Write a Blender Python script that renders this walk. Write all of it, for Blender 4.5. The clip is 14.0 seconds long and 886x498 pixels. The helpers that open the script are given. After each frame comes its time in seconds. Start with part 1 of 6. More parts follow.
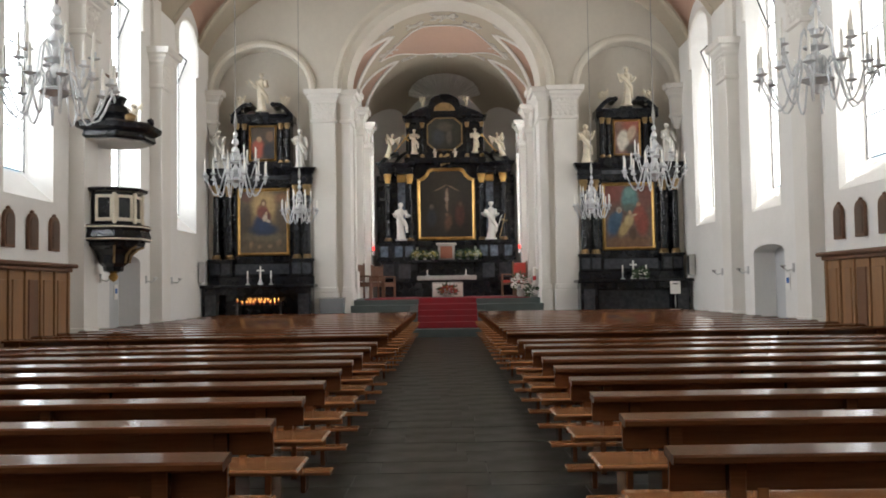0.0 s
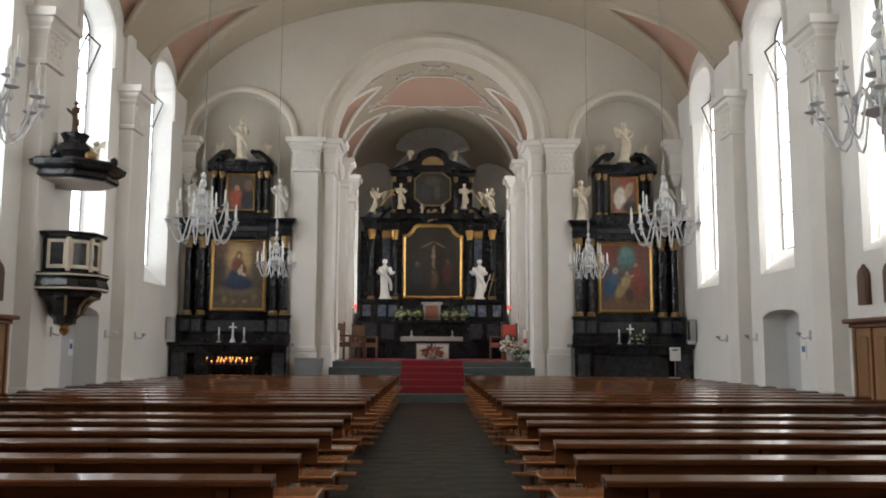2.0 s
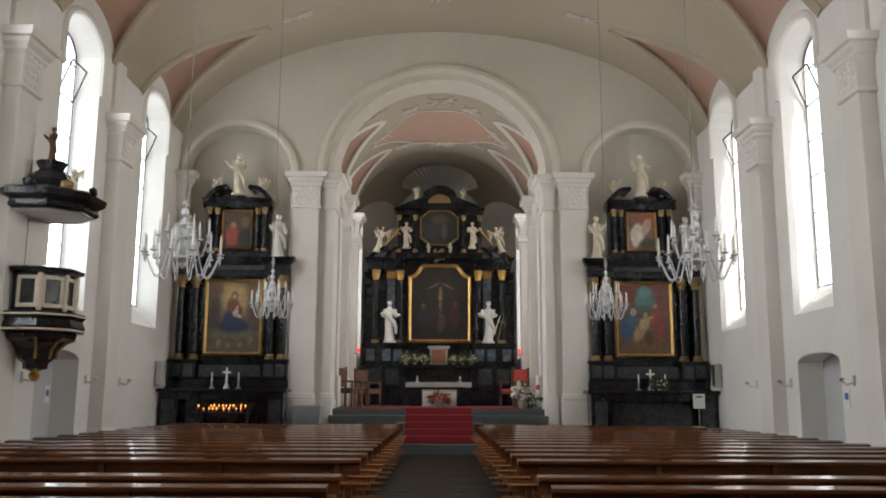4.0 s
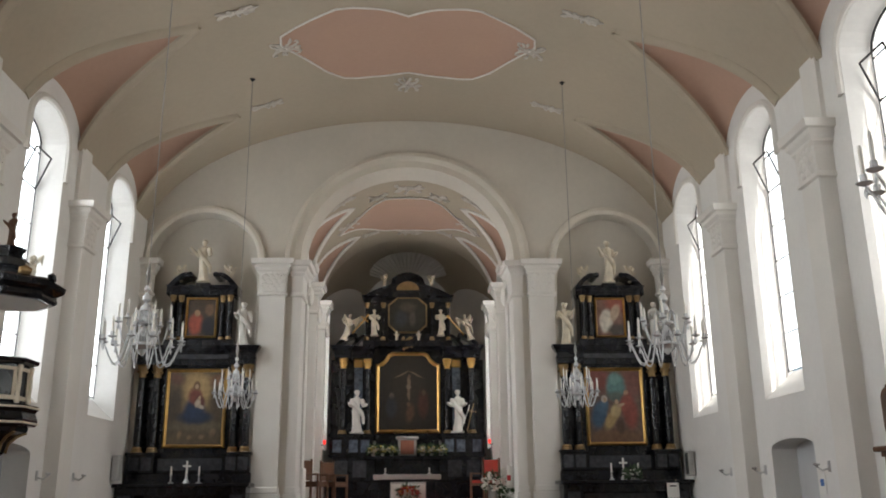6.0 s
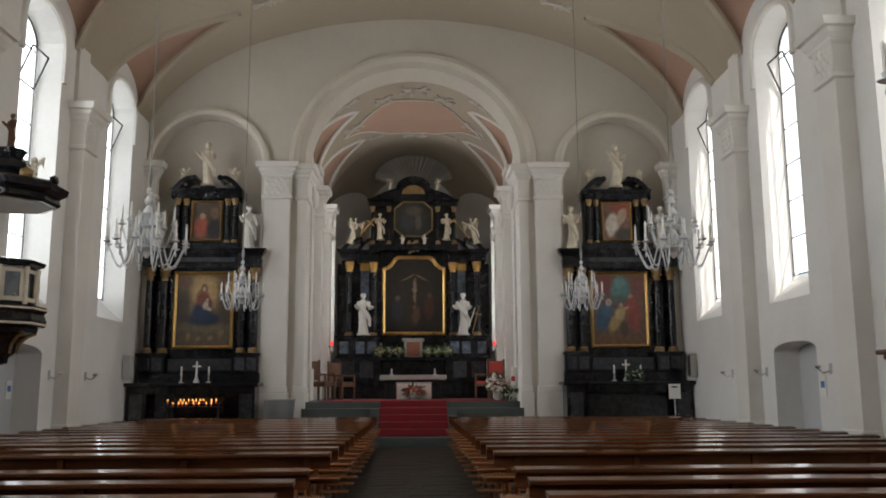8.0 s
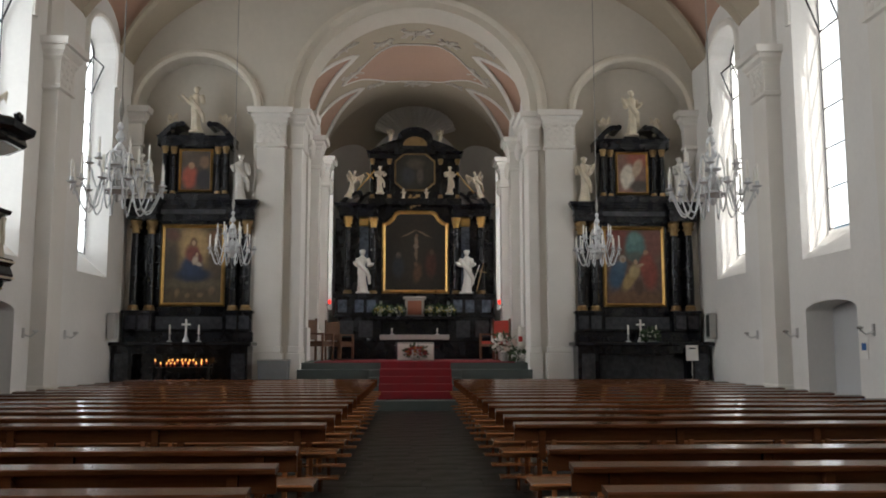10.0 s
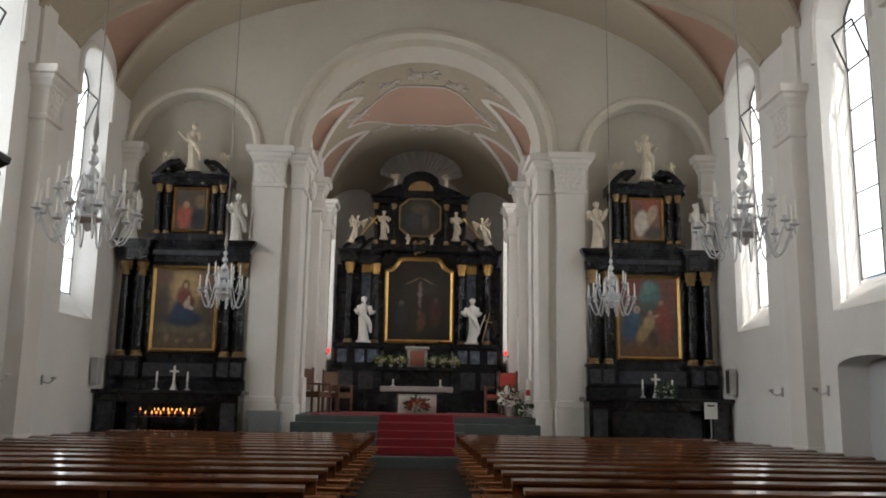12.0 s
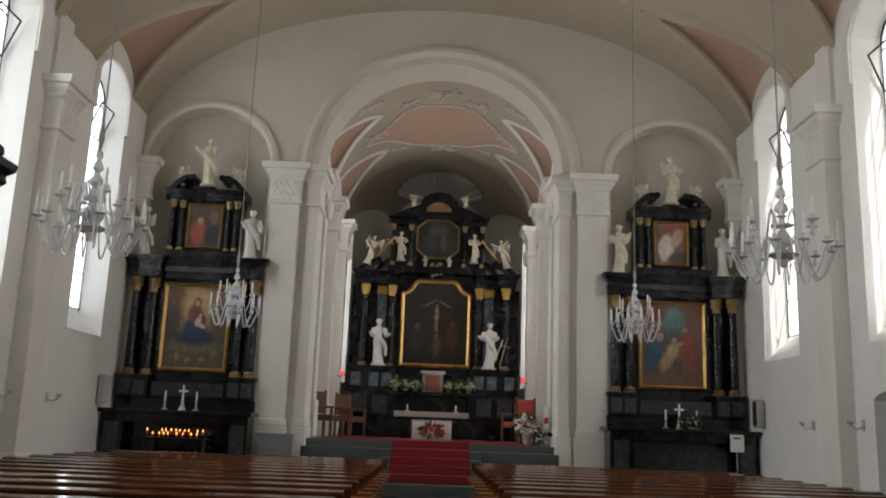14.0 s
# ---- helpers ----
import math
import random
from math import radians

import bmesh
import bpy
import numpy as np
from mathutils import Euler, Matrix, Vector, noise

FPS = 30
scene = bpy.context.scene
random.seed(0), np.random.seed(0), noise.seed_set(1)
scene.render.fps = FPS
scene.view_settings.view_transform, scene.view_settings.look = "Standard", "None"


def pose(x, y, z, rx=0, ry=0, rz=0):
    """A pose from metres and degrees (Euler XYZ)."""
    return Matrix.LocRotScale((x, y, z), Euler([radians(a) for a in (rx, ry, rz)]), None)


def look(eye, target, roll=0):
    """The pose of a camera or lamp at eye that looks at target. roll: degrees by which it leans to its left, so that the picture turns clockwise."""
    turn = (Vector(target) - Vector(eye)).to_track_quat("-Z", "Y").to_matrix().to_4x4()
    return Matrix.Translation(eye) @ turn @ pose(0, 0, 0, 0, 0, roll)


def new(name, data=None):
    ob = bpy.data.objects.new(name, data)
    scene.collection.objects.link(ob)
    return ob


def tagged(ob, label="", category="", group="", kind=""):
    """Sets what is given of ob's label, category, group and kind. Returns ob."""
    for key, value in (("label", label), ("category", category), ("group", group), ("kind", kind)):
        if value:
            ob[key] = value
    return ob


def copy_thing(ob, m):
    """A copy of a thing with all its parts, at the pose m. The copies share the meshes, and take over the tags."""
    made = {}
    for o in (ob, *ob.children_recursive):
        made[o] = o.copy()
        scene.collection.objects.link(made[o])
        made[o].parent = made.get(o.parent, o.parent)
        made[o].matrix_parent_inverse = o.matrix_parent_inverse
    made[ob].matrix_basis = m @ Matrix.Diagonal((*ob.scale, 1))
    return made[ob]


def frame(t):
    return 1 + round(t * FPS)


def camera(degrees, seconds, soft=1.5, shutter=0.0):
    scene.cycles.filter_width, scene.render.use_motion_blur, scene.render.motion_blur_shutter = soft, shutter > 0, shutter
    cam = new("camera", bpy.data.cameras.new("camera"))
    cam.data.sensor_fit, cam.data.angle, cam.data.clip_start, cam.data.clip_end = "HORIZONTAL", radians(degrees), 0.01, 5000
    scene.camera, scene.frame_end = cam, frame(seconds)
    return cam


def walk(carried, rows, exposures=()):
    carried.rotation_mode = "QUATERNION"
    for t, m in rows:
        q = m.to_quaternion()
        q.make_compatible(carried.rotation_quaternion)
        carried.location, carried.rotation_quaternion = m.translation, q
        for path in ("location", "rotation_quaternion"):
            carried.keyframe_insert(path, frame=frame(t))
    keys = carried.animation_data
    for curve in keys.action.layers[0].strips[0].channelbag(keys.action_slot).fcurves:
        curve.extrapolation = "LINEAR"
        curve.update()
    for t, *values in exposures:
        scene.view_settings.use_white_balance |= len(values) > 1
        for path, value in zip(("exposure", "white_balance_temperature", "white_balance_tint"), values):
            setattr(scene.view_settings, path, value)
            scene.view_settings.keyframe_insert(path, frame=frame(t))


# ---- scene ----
cam = camera(54.5, 14.0, soft=1.8)
PATH = [
    (0.0, 0.009, -2.128, 1.424, 0.24, 2.67, 0.89),
    (0.5, -0.065, -1.703, 1.442, 0.31, 5.10, 0.61),
    (1.0, -0.073, -1.330, 1.445, -0.46, 7.42, 0.20),
    (1.5, -0.068, -0.915, 1.440, -0.78, 7.05, 0.03),
    (2.0, -0.053, -0.565, 1.441, -0.81, 6.73, -0.25),
    (4.5, -0.010, 1.018, 1.478, -0.24, 10.13, -0.23),
    (5.0, -0.008, 1.043, 1.486, -0.90, 10.16, -0.08),
    (5.5, -0.009, 1.050, 1.434, -1.85, 11.63, 0.48),
    (6.0, -0.010, 1.045, 1.428, -2.45, 15.65, 0.50),
    (6.5, -0.011, 1.034, 1.429, -2.03, 20.97, -0.01),
    (7.0, -0.011, 1.034, 1.434, -2.14, 19.71, -0.04),
    (7.5, -0.009, 1.051, 1.442, -1.86, 14.44, -0.28),
    (8.0, 0.011, 1.180, 1.434, -1.98, 9.30, 0.28),
    (8.5, 0.076, 1.516, 1.439, -1.68, 7.67, 0.36),
    (11.0, -0.169, 3.217, 1.462, -2.25, 6.60, -0.14),
    (11.5, -0.016, 3.456, 1.441, -0.69, 8.11, -0.69),
    (12.0, -0.001, 3.733, 1.439, -1.59, 10.17, -0.93),
    (12.5, 0.024, 4.012, 1.440, -0.92, 10.45, 0.12),
    (13.0, 0.063, 4.183, 1.441, 0.69, 12.14, -1.26),
    (13.5, 0.092, 4.303, 1.440, -0.71, 11.51, -1.48),
    (14.0, 0.004, 4.289, 1.442, -0.35, 11.82, -2.15),
]
walk(cam, [(t, pose(x, y, z, 90 + pitch, 0, yaw) @ pose(0, 0, 0, 0, 0, -roll)) for t, x, y, z, yaw, pitch, roll in PATH],
     [(0, 0.4), (0.5, 0.12), (1, 0.12), (2, 0.08), (4.5, 0.03), (5.5, 0.0), (6.2, -0.2), (6.6, -0.38), (7.2, -0.4), (8.2, -0.35), (11, -0.4), (12, -0.35), (14, -0.35)])

# ---- light ----
world = bpy.data.worlds.new("sky")
scene.world = world
world.use_nodes = True
sky = world.node_tree.nodes.new("ShaderNodeTexSky")
sky.sky_type = "NISHITA"
sky.sun_disc = False
SUN_UP, SUN_AZ = 48.0, 165.0   # height, and compass turn from +y towards +x
sky.sun_elevation, sky.sun_rotation = radians(SUN_UP), radians(SUN_AZ)
world.node_tree.links.new(sky.outputs[0], world.node_tree.nodes["Background"].inputs[0])
world.node_tree.nodes["Background"].inputs[1].default_value = 0.12
sun = new("sun", bpy.data.lights.new("sun", "SUN"))
sun.data.energy, sun.data.angle, sun.data.color = 4.5, radians(0.5), (1.0, 0.95, 0.87)
sun_from = Vector((math.sin(radians(SUN_AZ)) * math.cos(radians(SUN_UP)), math.cos(radians(SUN_AZ)) * math.cos(radians(SUN_UP)), math.sin(radians(SUN_UP))))
sun.matrix_world = look(sun_from * 60, (0, 0, 0))


def window_light(name, place, target, width, height, watts, color):
    """The sky's light in a window's opening."""
    data = bpy.data.lights.new(name, "AREA")
    data.shape, data.size, data.size_y, data.energy, data.color = "RECTANGLE", width, height, watts, color
    ob = new(name, data)
    ob.matrix_world = look(place, target)
    return ob


# ---- materials ----
def material(name, color, rough=0.6, metal=0.0, vary=0.12, scale=3.0, bump=0.15, fine=40.0, spec=0.5, stretch=(1, 1, 1), tint=None, coat=0.0, random=0.0, satin=0.05):
    """A surface with slow stains, fine grain and relief."""
    m = bpy.data.materials.new(name)
    m.use_nodes = True
    nodes, link = m.node_tree.nodes, m.node_tree.links.new
    b = nodes["Principled BSDF"]
    b.inputs["Roughness"].default_value, b.inputs["Metallic"].default_value = rough, metal
    b.inputs["Specular IOR Level"].default_value = spec
    b.inputs["Coat Weight"].default_value, b.inputs["Coat Roughness"].default_value = coat, satin
    co = nodes.new("ShaderNodeTexCoord")
    mp = nodes.new("ShaderNodeMapping")
    mp.inputs["Scale"].default_value = stretch
    link(co.outputs["Object"], mp.inputs[0])
    slow, quick = nodes.new("ShaderNodeTexNoise"), nodes.new("ShaderNodeTexNoise")
    for n, s, d in ((slow, scale, 5), (quick, fine, 4)):
        n.inputs["Scale"].default_value, n.inputs["Detail"].default_value = s, d
        link(mp.outputs[0], n.inputs["Vector"])
    mixed = nodes.new("ShaderNodeMath")
    mixed.operation = "MULTIPLY_ADD"
    link(quick.outputs[0], mixed.inputs[0])
    mixed.inputs[1].default_value = 0.45
    link(slow.outputs[0], mixed.inputs[2])
    last = mixed.outputs[0]
    if random:
        info, add = nodes.new("ShaderNodeObjectInfo"), nodes.new("ShaderNodeMath")
        add.operation = "MULTIPLY_ADD"
        link(info.outputs["Random"], add.inputs[0])
        add.inputs[1].default_value = random
        link(last, add.inputs[2])
        last = add.outputs[0]
    ramp = nodes.new("ShaderNodeMapRange")
    ramp.inputs["From Min"].default_value, ramp.inputs["From Max"].default_value = 0.4, 1.0 + random
    link(last, ramp.inputs["Value"])
    mix = nodes.new("ShaderNodeMix")
    mix.data_type = "RGBA"
    other = tint or color
    mix.inputs[6].default_value = (*[c * (1 - vary) for c in other], 1)
    mix.inputs[7].default_value = (*[min(1, c * (1 + vary)) for c in color], 1)
    link(ramp.outputs[0], mix.inputs[0])
    link(mix.outputs[2], b.inputs["Base Color"])
    rr = nodes.new("ShaderNodeMapRange")
    rr.inputs["From Min"].default_value, rr.inputs["From Max"].default_value = 0.3, 0.75
    rr.inputs["To Min"].default_value, rr.inputs["To Max"].default_value = max(0.02, rough * 0.8), min(1, rough * 1.25)
    link(slow.outputs[0], rr.inputs["Value"])
    link(rr.outputs[0], b.inputs["Roughness"])
    if bump:
        bp = nodes.new("ShaderNodeBump")
        bp.inputs["Strength"].default_value, bp.inputs["Distance"].default_value = bump, 0.01
        link(mixed.outputs[0], bp.inputs["Height"])
        link(bp.outputs[0], b.inputs["Normal"])
    return m


def glow(name, color, strength):
    m = material(name, color, 0.5, bump=0)
    b = m.node_tree.nodes["Principled BSDF"]
    b.inputs["Emission Color"].default_value, b.inputs["Emission Strength"].default_value = (*color, 1), strength
    return m


def glass(name, color=(1, 1, 1), rough=0.0, ior=1.45):
    m = bpy.data.materials.new(name)
    m.use_nodes = True
    b = m.node_tree.nodes["Principled BSDF"]
    b.inputs["Base Color"].default_value = (*color, 1)
    b.inputs["Transmission Weight"].default_value, b.inputs["Roughness"].default_value, b.inputs["IOR"].default_value = 1.0, rough, ior
    return m


PLASTER = material("white_plaster", (0.77, 0.757, 0.735), 0.85, vary=0.06, scale=0.9, fine=14, bump=0.12)
# Cream with the vault's weaker, warm bounced light put into the colour.
VAULT = material("cream_plaster_dimmed", (0.43, 0.372, 0.288), 0.88, vary=0.07, scale=0.6, fine=9, bump=0.1)
STUCCO = material("white_stucco", (0.74, 0.715, 0.675), 0.75, vary=0.05, scale=2, fine=30, bump=0.2)
CARVED = material("grey_carved_stucco", (0.56, 0.53, 0.48), 0.8, vary=0.16, scale=9, fine=50, bump=0.5)
ENDWALL = material("pale_cream_plaster", (0.62, 0.58, 0.515), 0.88, vary=0.07, scale=0.6, fine=9, bump=0.1)
SALMON = material("salmon_paint", (0.47, 0.315, 0.24), 0.88, vary=0.09, scale=0.9, fine=12, bump=0.1, tint=(0.50, 0.33, 0.25))
SLATE = material("dark_slate", (0.014, 0.016, 0.015), 0.36, vary=0.4, scale=3, fine=30, bump=0.18, random=0.5)
JOINT = material("dark_mortar", (0.045, 0.047, 0.045), 0.8, vary=0.2)
STEPSTONE = material("green_grey_stone", (0.07, 0.088, 0.086), 0.5, vary=0.2, scale=3, fine=40)
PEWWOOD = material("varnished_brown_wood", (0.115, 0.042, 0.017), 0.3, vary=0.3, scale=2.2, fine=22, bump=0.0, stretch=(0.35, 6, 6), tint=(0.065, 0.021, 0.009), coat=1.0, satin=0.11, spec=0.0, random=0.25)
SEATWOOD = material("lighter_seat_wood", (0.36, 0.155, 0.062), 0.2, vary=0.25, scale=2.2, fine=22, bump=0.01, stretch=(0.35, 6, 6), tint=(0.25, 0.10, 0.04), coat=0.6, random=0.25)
OAK = material("oak_panelling", (0.24, 0.125, 0.055), 0.4, vary=0.28, scale=2.0, fine=24, bump=0.12, stretch=(5, 5, 0.5))
OAKDARK = material("dark_oak", (0.13, 0.06, 0.03), 0.4, vary=0.3, scale=2.0, fine=24, bump=0.12, stretch=(5, 5, 0.6))
BLACK = material("black_marbled_wood", (0.009, 0.010, 0.013), 0.15, vary=0.5, scale=5, fine=30, bump=0.025, tint=(0.011, 0.012, 0.017), coat=0.15, spec=0.35)
BLUEMARBLE = material("blue_grey_marbling", (0.10, 0.125, 0.165), 0.2, vary=0.6, scale=7, fine=25, bump=0.04, tint=(0.03, 0.035, 0.05), coat=0.2)
PANELGREY = material("grey_marbled_panel", (0.038, 0.041, 0.048), 0.22, vary=0.5, scale=9, fine=40, bump=0.05)
GILT = material("gilding", (0.56, 0.34, 0.11), 0.34, metal=0.85, vary=0.25, scale=6, fine=50, bump=0.3)
GILTDULL = material("worn_gilding", (0.30, 0.20, 0.09), 0.45, metal=0.6, vary=0.35, scale=8, fine=50, bump=0.4)
MARBLEWHITE = material("white_statue_paint", (0.66, 0.64, 0.60), 0.4, vary=0.08, scale=6, fine=40, bump=0.2)
IVORY = material("ivory_statue_paint", (0.64, 0.57, 0.45), 0.42, vary=0.2, scale=7, fine=40, bump=0.25)
CARPET = material("red_carpet", (0.20, 0.010, 0.016), 0.95, vary=0.2, scale=5, fine=160, bump=0.4)
IRON = material("dark_iron", (0.04, 0.04, 0.042), 0.5, metal=0.6, vary=0.2)
DOORGREY = material("grey_door_paint", (0.52, 0.53, 0.54), 0.5, vary=0.05, scale=2)
STONEGREY = material("pale_grey_stone", (0.42, 0.41, 0.39), 0.6, vary=0.12, scale=5)
WHITECLOTH = material("white_linen", (0.80, 0.79, 0.76), 0.8, vary=0.04, scale=8, fine=120)
TRIMCREAM = material("cream_stucco", (0.66, 0.615, 0.535), 0.8, vary=0.06, scale=2, fine=30, bump=0.2)
WINDOWGLASS = glass("window_glass", (0.97, 0.99, 1.0), 0.0, 1.1)


# ---- building blocks ----
def part(name, bm, mat, parent=None, label="", smooth=False):
    """Links a bmesh as one mesh object, under a thing or a part."""
    me = bpy.data.meshes.new(name)
    bmesh.ops.recalc_face_normals(bm, faces=bm.faces[:])
    if smooth:
        for f in bm.faces:
            f.smooth = len(f.verts) < 5
    bm.to_mesh(me)
    bm.free()
    me.materials.append(mat)
    if smooth:
        me.set_sharp_from_angle(angle=radians(42))
    ob = new(name, me)
    if parent is not None:
        ob.parent = parent
    if label:
        tagged(ob, label)
    return ob


def again(ob, name, m, parent):
    """The same mesh once more, at another place."""
    o = new(name, ob.data)
    o.parent = parent
    o.matrix_basis = m
    return o


def thing(name, label, category, group="", at=(0, 0, 0)):
    e = new(name)
    e.empty_display_size = 0.2
    e.location = at
    return tagged(e, label, category, group)


def structure(ob, label, category):
    return tagged(ob, label, category, kind="structure")


def box(bm, x0, x1, y0, y1, z0, z1, bevel=0.0):
    r = bmesh.ops.create_cube(bm, size=1.0)
    for v in r["verts"]:
        v.co = Vector((x0 + (v.co.x + 0.5) * (x1 - x0), y0 + (v.co.y + 0.5) * (y1 - y0), z0 + (v.co.z + 0.5) * (z1 - z0)))
    if bevel:
        es = list({e for v in r["verts"] for e in v.link_edges})
        bmesh.ops.bevel(bm, geom=es, offset=bevel, segments=1, affect="EDGES")
    return bm


def boxes(*items):
    bm = bmesh.new()
    for it in items:
        box(bm, *it)
    return bm


def lathe(bm, profile, seg=16, at=(0, 0, 0), wobble=None):
    """A turned shape from (radius, height) pairs."""
    rings = []
    for r, z in profile:
        ring = []
        for i in range(seg):
            a = 2 * math.pi * i / seg
            k = r * (1 + (wobble(a, z) if wobble else 0))
            ring.append(bm.verts.new((at[0] + k * math.cos(a), at[1] + k * math.sin(a), at[2] + z)))
        rings.append(ring)
    for p, q in zip(rings, rings[1:]):
        for i in range(seg):
            j = (i + 1) % seg
            bm.faces.new((p[i], p[j], q[j], q[i]))
    bm.faces.new(rings[0][::-1])
    bm.faces.new(rings[-1])
    return bm


def tube(bm, points, radius, seg=6):
    """A round bar through points; radius may be a list."""
    pts = [Vector(p) for p in points]
    rr = radius if isinstance(radius, (list, tuple)) else [radius] * len(pts)
    rings = []
    for i, p in enumerate(pts):
        d = (pts[min(i + 1, len(pts) - 1)] - pts[max(i - 1, 0)]).normalized()
        side = d.cross(Vector((0.13, 0.27, 1))) if abs(d.z) < 0.95 else d.cross(Vector((0, 1, 0.1)))
        side.normalize()
        up = d.cross(side)
        rings.append([bm.verts.new(p + rr[i] * (math.cos(2 * math.pi * k / seg) * side + math.sin(2 * math.pi * k / seg) * up)) for k in range(seg)])
    for p, q in zip(rings, rings[1:]):
        for k in range(seg):
            j = (k + 1) % seg
            bm.faces.new((p[k], p[j], q[j], q[k]))
    bm.faces.new(rings[0][::-1])
    bm.faces.new(rings[-1])
    return bm


def ball(bm, at, r, sx=1, sy=1, sz=1, sub=2):
    q = bmesh.ops.create_icosphere(bm, subdivisions=sub, radius=r)
    for v in q["verts"]:
        v.co = Vector((at[0] + v.co.x * sx, at[1] + v.co.y * sy, at[2] + v.co.z * sz))
    return bm


def prism(bm, outline, place, a, b):
    """A flat outline, drawn out from depth a to depth b; place(u, v, d) gives the world point."""
    lo = [bm.verts.new(place(u, v, a)) for u, v in outline]
    hi = [bm.verts.new(place(u, v, b)) for u, v in outline]
    bm.faces.new(lo)
    bm.faces.new(hi[::-1])
    for i in range(len(lo)):
        j = (i + 1) % len(lo)
        bm.faces.new((lo[i], hi[i], hi[j], lo[j]))
    return bm


def sweep(bm, path, outward, section, closed=False):
    """A moulding: section pairs (out, off) along a path; outward gives two axes for every path point."""
    rings = []
    for p, (n1, n2) in zip(path, outward):
        rings.append([bm.verts.new(Vector(p) + a * Vector(n1) + b * Vector(n2)) for a, b in section])
    n = len(section)
    for p, q in zip(rings, rings[1:]):
        for k in range(n):
            j = (k + 1) % n
            bm.faces.new((p[k], p[j], q[j], q[k]))
    bm.faces.new(rings[0][::-1])
    bm.faces.new(rings[-1])
    return bm


def arch(half, foot, spring, rise, n=20, centre=0.0):
    """Outline of a round-headed opening, from its foot at one side over the top to the other."""
    pts = [(centre - half, foot)] if foot < spring else []
    for i in range(n + 1):
        a = math.pi * (1 - i / n)
        pts.append((centre + half * math.cos(a), spring + rise * math.sin(a)))
    if foot < spring:
        pts.append((centre + half, foot))
    return pts


def pierced(bm, place, u0, u1, v0, v1, inner, outer, depth):
    """A thick wall panel with an opening, whose edge runs from inner (front face) to outer (back face)."""
    def face(hole, d):
        def v(u, w):
            return bm.verts.new(place(u, w, d))
        ul, ur, foot = hole[0][0], hole[-1][0], hole[0][1]
        bm.faces.new((v(u0, v0), v(ul, v0), v(ul, v1), v(u0, v1)))
        bm.faces.new((v(ur, v0), v(u1, v0), v(u1, v1), v(ur, v1)))
        if foot > v0 + 1e-4:
            bm.faces.new((v(ul, v0), v(ur, v0), v(ur, hole[-1][1]), v(ul, foot)))
        for (a, b), (c, d2) in zip(hole, hole[1:]):
            if c - a > 1e-5:
                bm.faces.new((v(a, b), v(c, d2), v(c, v1), v(a, v1)))
    face(inner, 0)
    face(outer, depth)
    n = len(inner)
    last = n if inner[0][1] > v0 + 1e-4 else n - 1
    for i in range(last):
        j = (i + 1) % n
        bm.faces.new([bm.verts.new(place(*q)) for q in ((*inner[i], 0), (*inner[j], 0), (*outer[j], depth), (*outer[i], depth))])
    return bm


# ---- plan: drawn in modules, set to metres at the end ----
MODULE = 1.22           # metres
WALL = 6.25            # half the nave's width
BACK, FRONT = -6.5, 20.85   # rear wall; face of the chancel wall
CROWN, RISE_V, SPAN = 10.12, 3.4, 6.4  # the nave's vault, an ellipse
PILASTERS = [16.62 - 3.9 * i for i in range(6)]
WINDOWS = [18.95 - 3.92 * i for i in range(6)]
DOOR = 14.98          # middle of the side doors
CHANCEL = 2.85        # half the chancel's width
DAIS = 0.93           # height of the chancel floor


def side(sign):
    """Place for wall panels: u along y, v up, d outwards."""
    return lambda u, v, d: (sign * (WALL + d), u, v)


def front(u, v, d):
    return (u, FRONT + d, v)


# ---- nave walls ----
def nave_wall(sign, name):
    bm = bmesh.new()
    edges = [FRONT + 0.9] + [(WINDOWS[i] + WINDOWS[i + 1]) / 2 for i in range(5)] + [BACK]
    for i, y in enumerate(WINDOWS):
        pierced(bm, side(sign), edges[i + 1], edges[i], 2.4, 10.2, arch(0.77, 2.64, 7.22, 0.52, 16, y), arch(0.68, 3.12, 7.2, 0.44, 16, y), 0.5)
    # low wall, with a recessed door in the second bay
    y = DOOR
    for d in (0, 0.5):
        box(bm, *sorted((sign * (WALL + d), sign * (WALL + d + 0.001))), BACK, y - 0.82, 0, 2.4)
        box(bm, *sorted((sign * (WALL + d), sign * (WALL + d + 0.001))), y + 0.82, FRONT + 0.9, 0, 2.4)
    hole = arch(0.80, 0, 1.80, 0.14, 10, y)
    pierced(bm, side(sign), y - 0.82, y + 0.82, 0, 2.4, hole, hole, 0.5)
    ob = part(name, bm, PLASTER)
    structure(ob, "white plastered nave wall with tall round-headed windows", "wall")
    return ob


nave_wall(1, "wall_south")
nave_wall(-1, "wall_north")

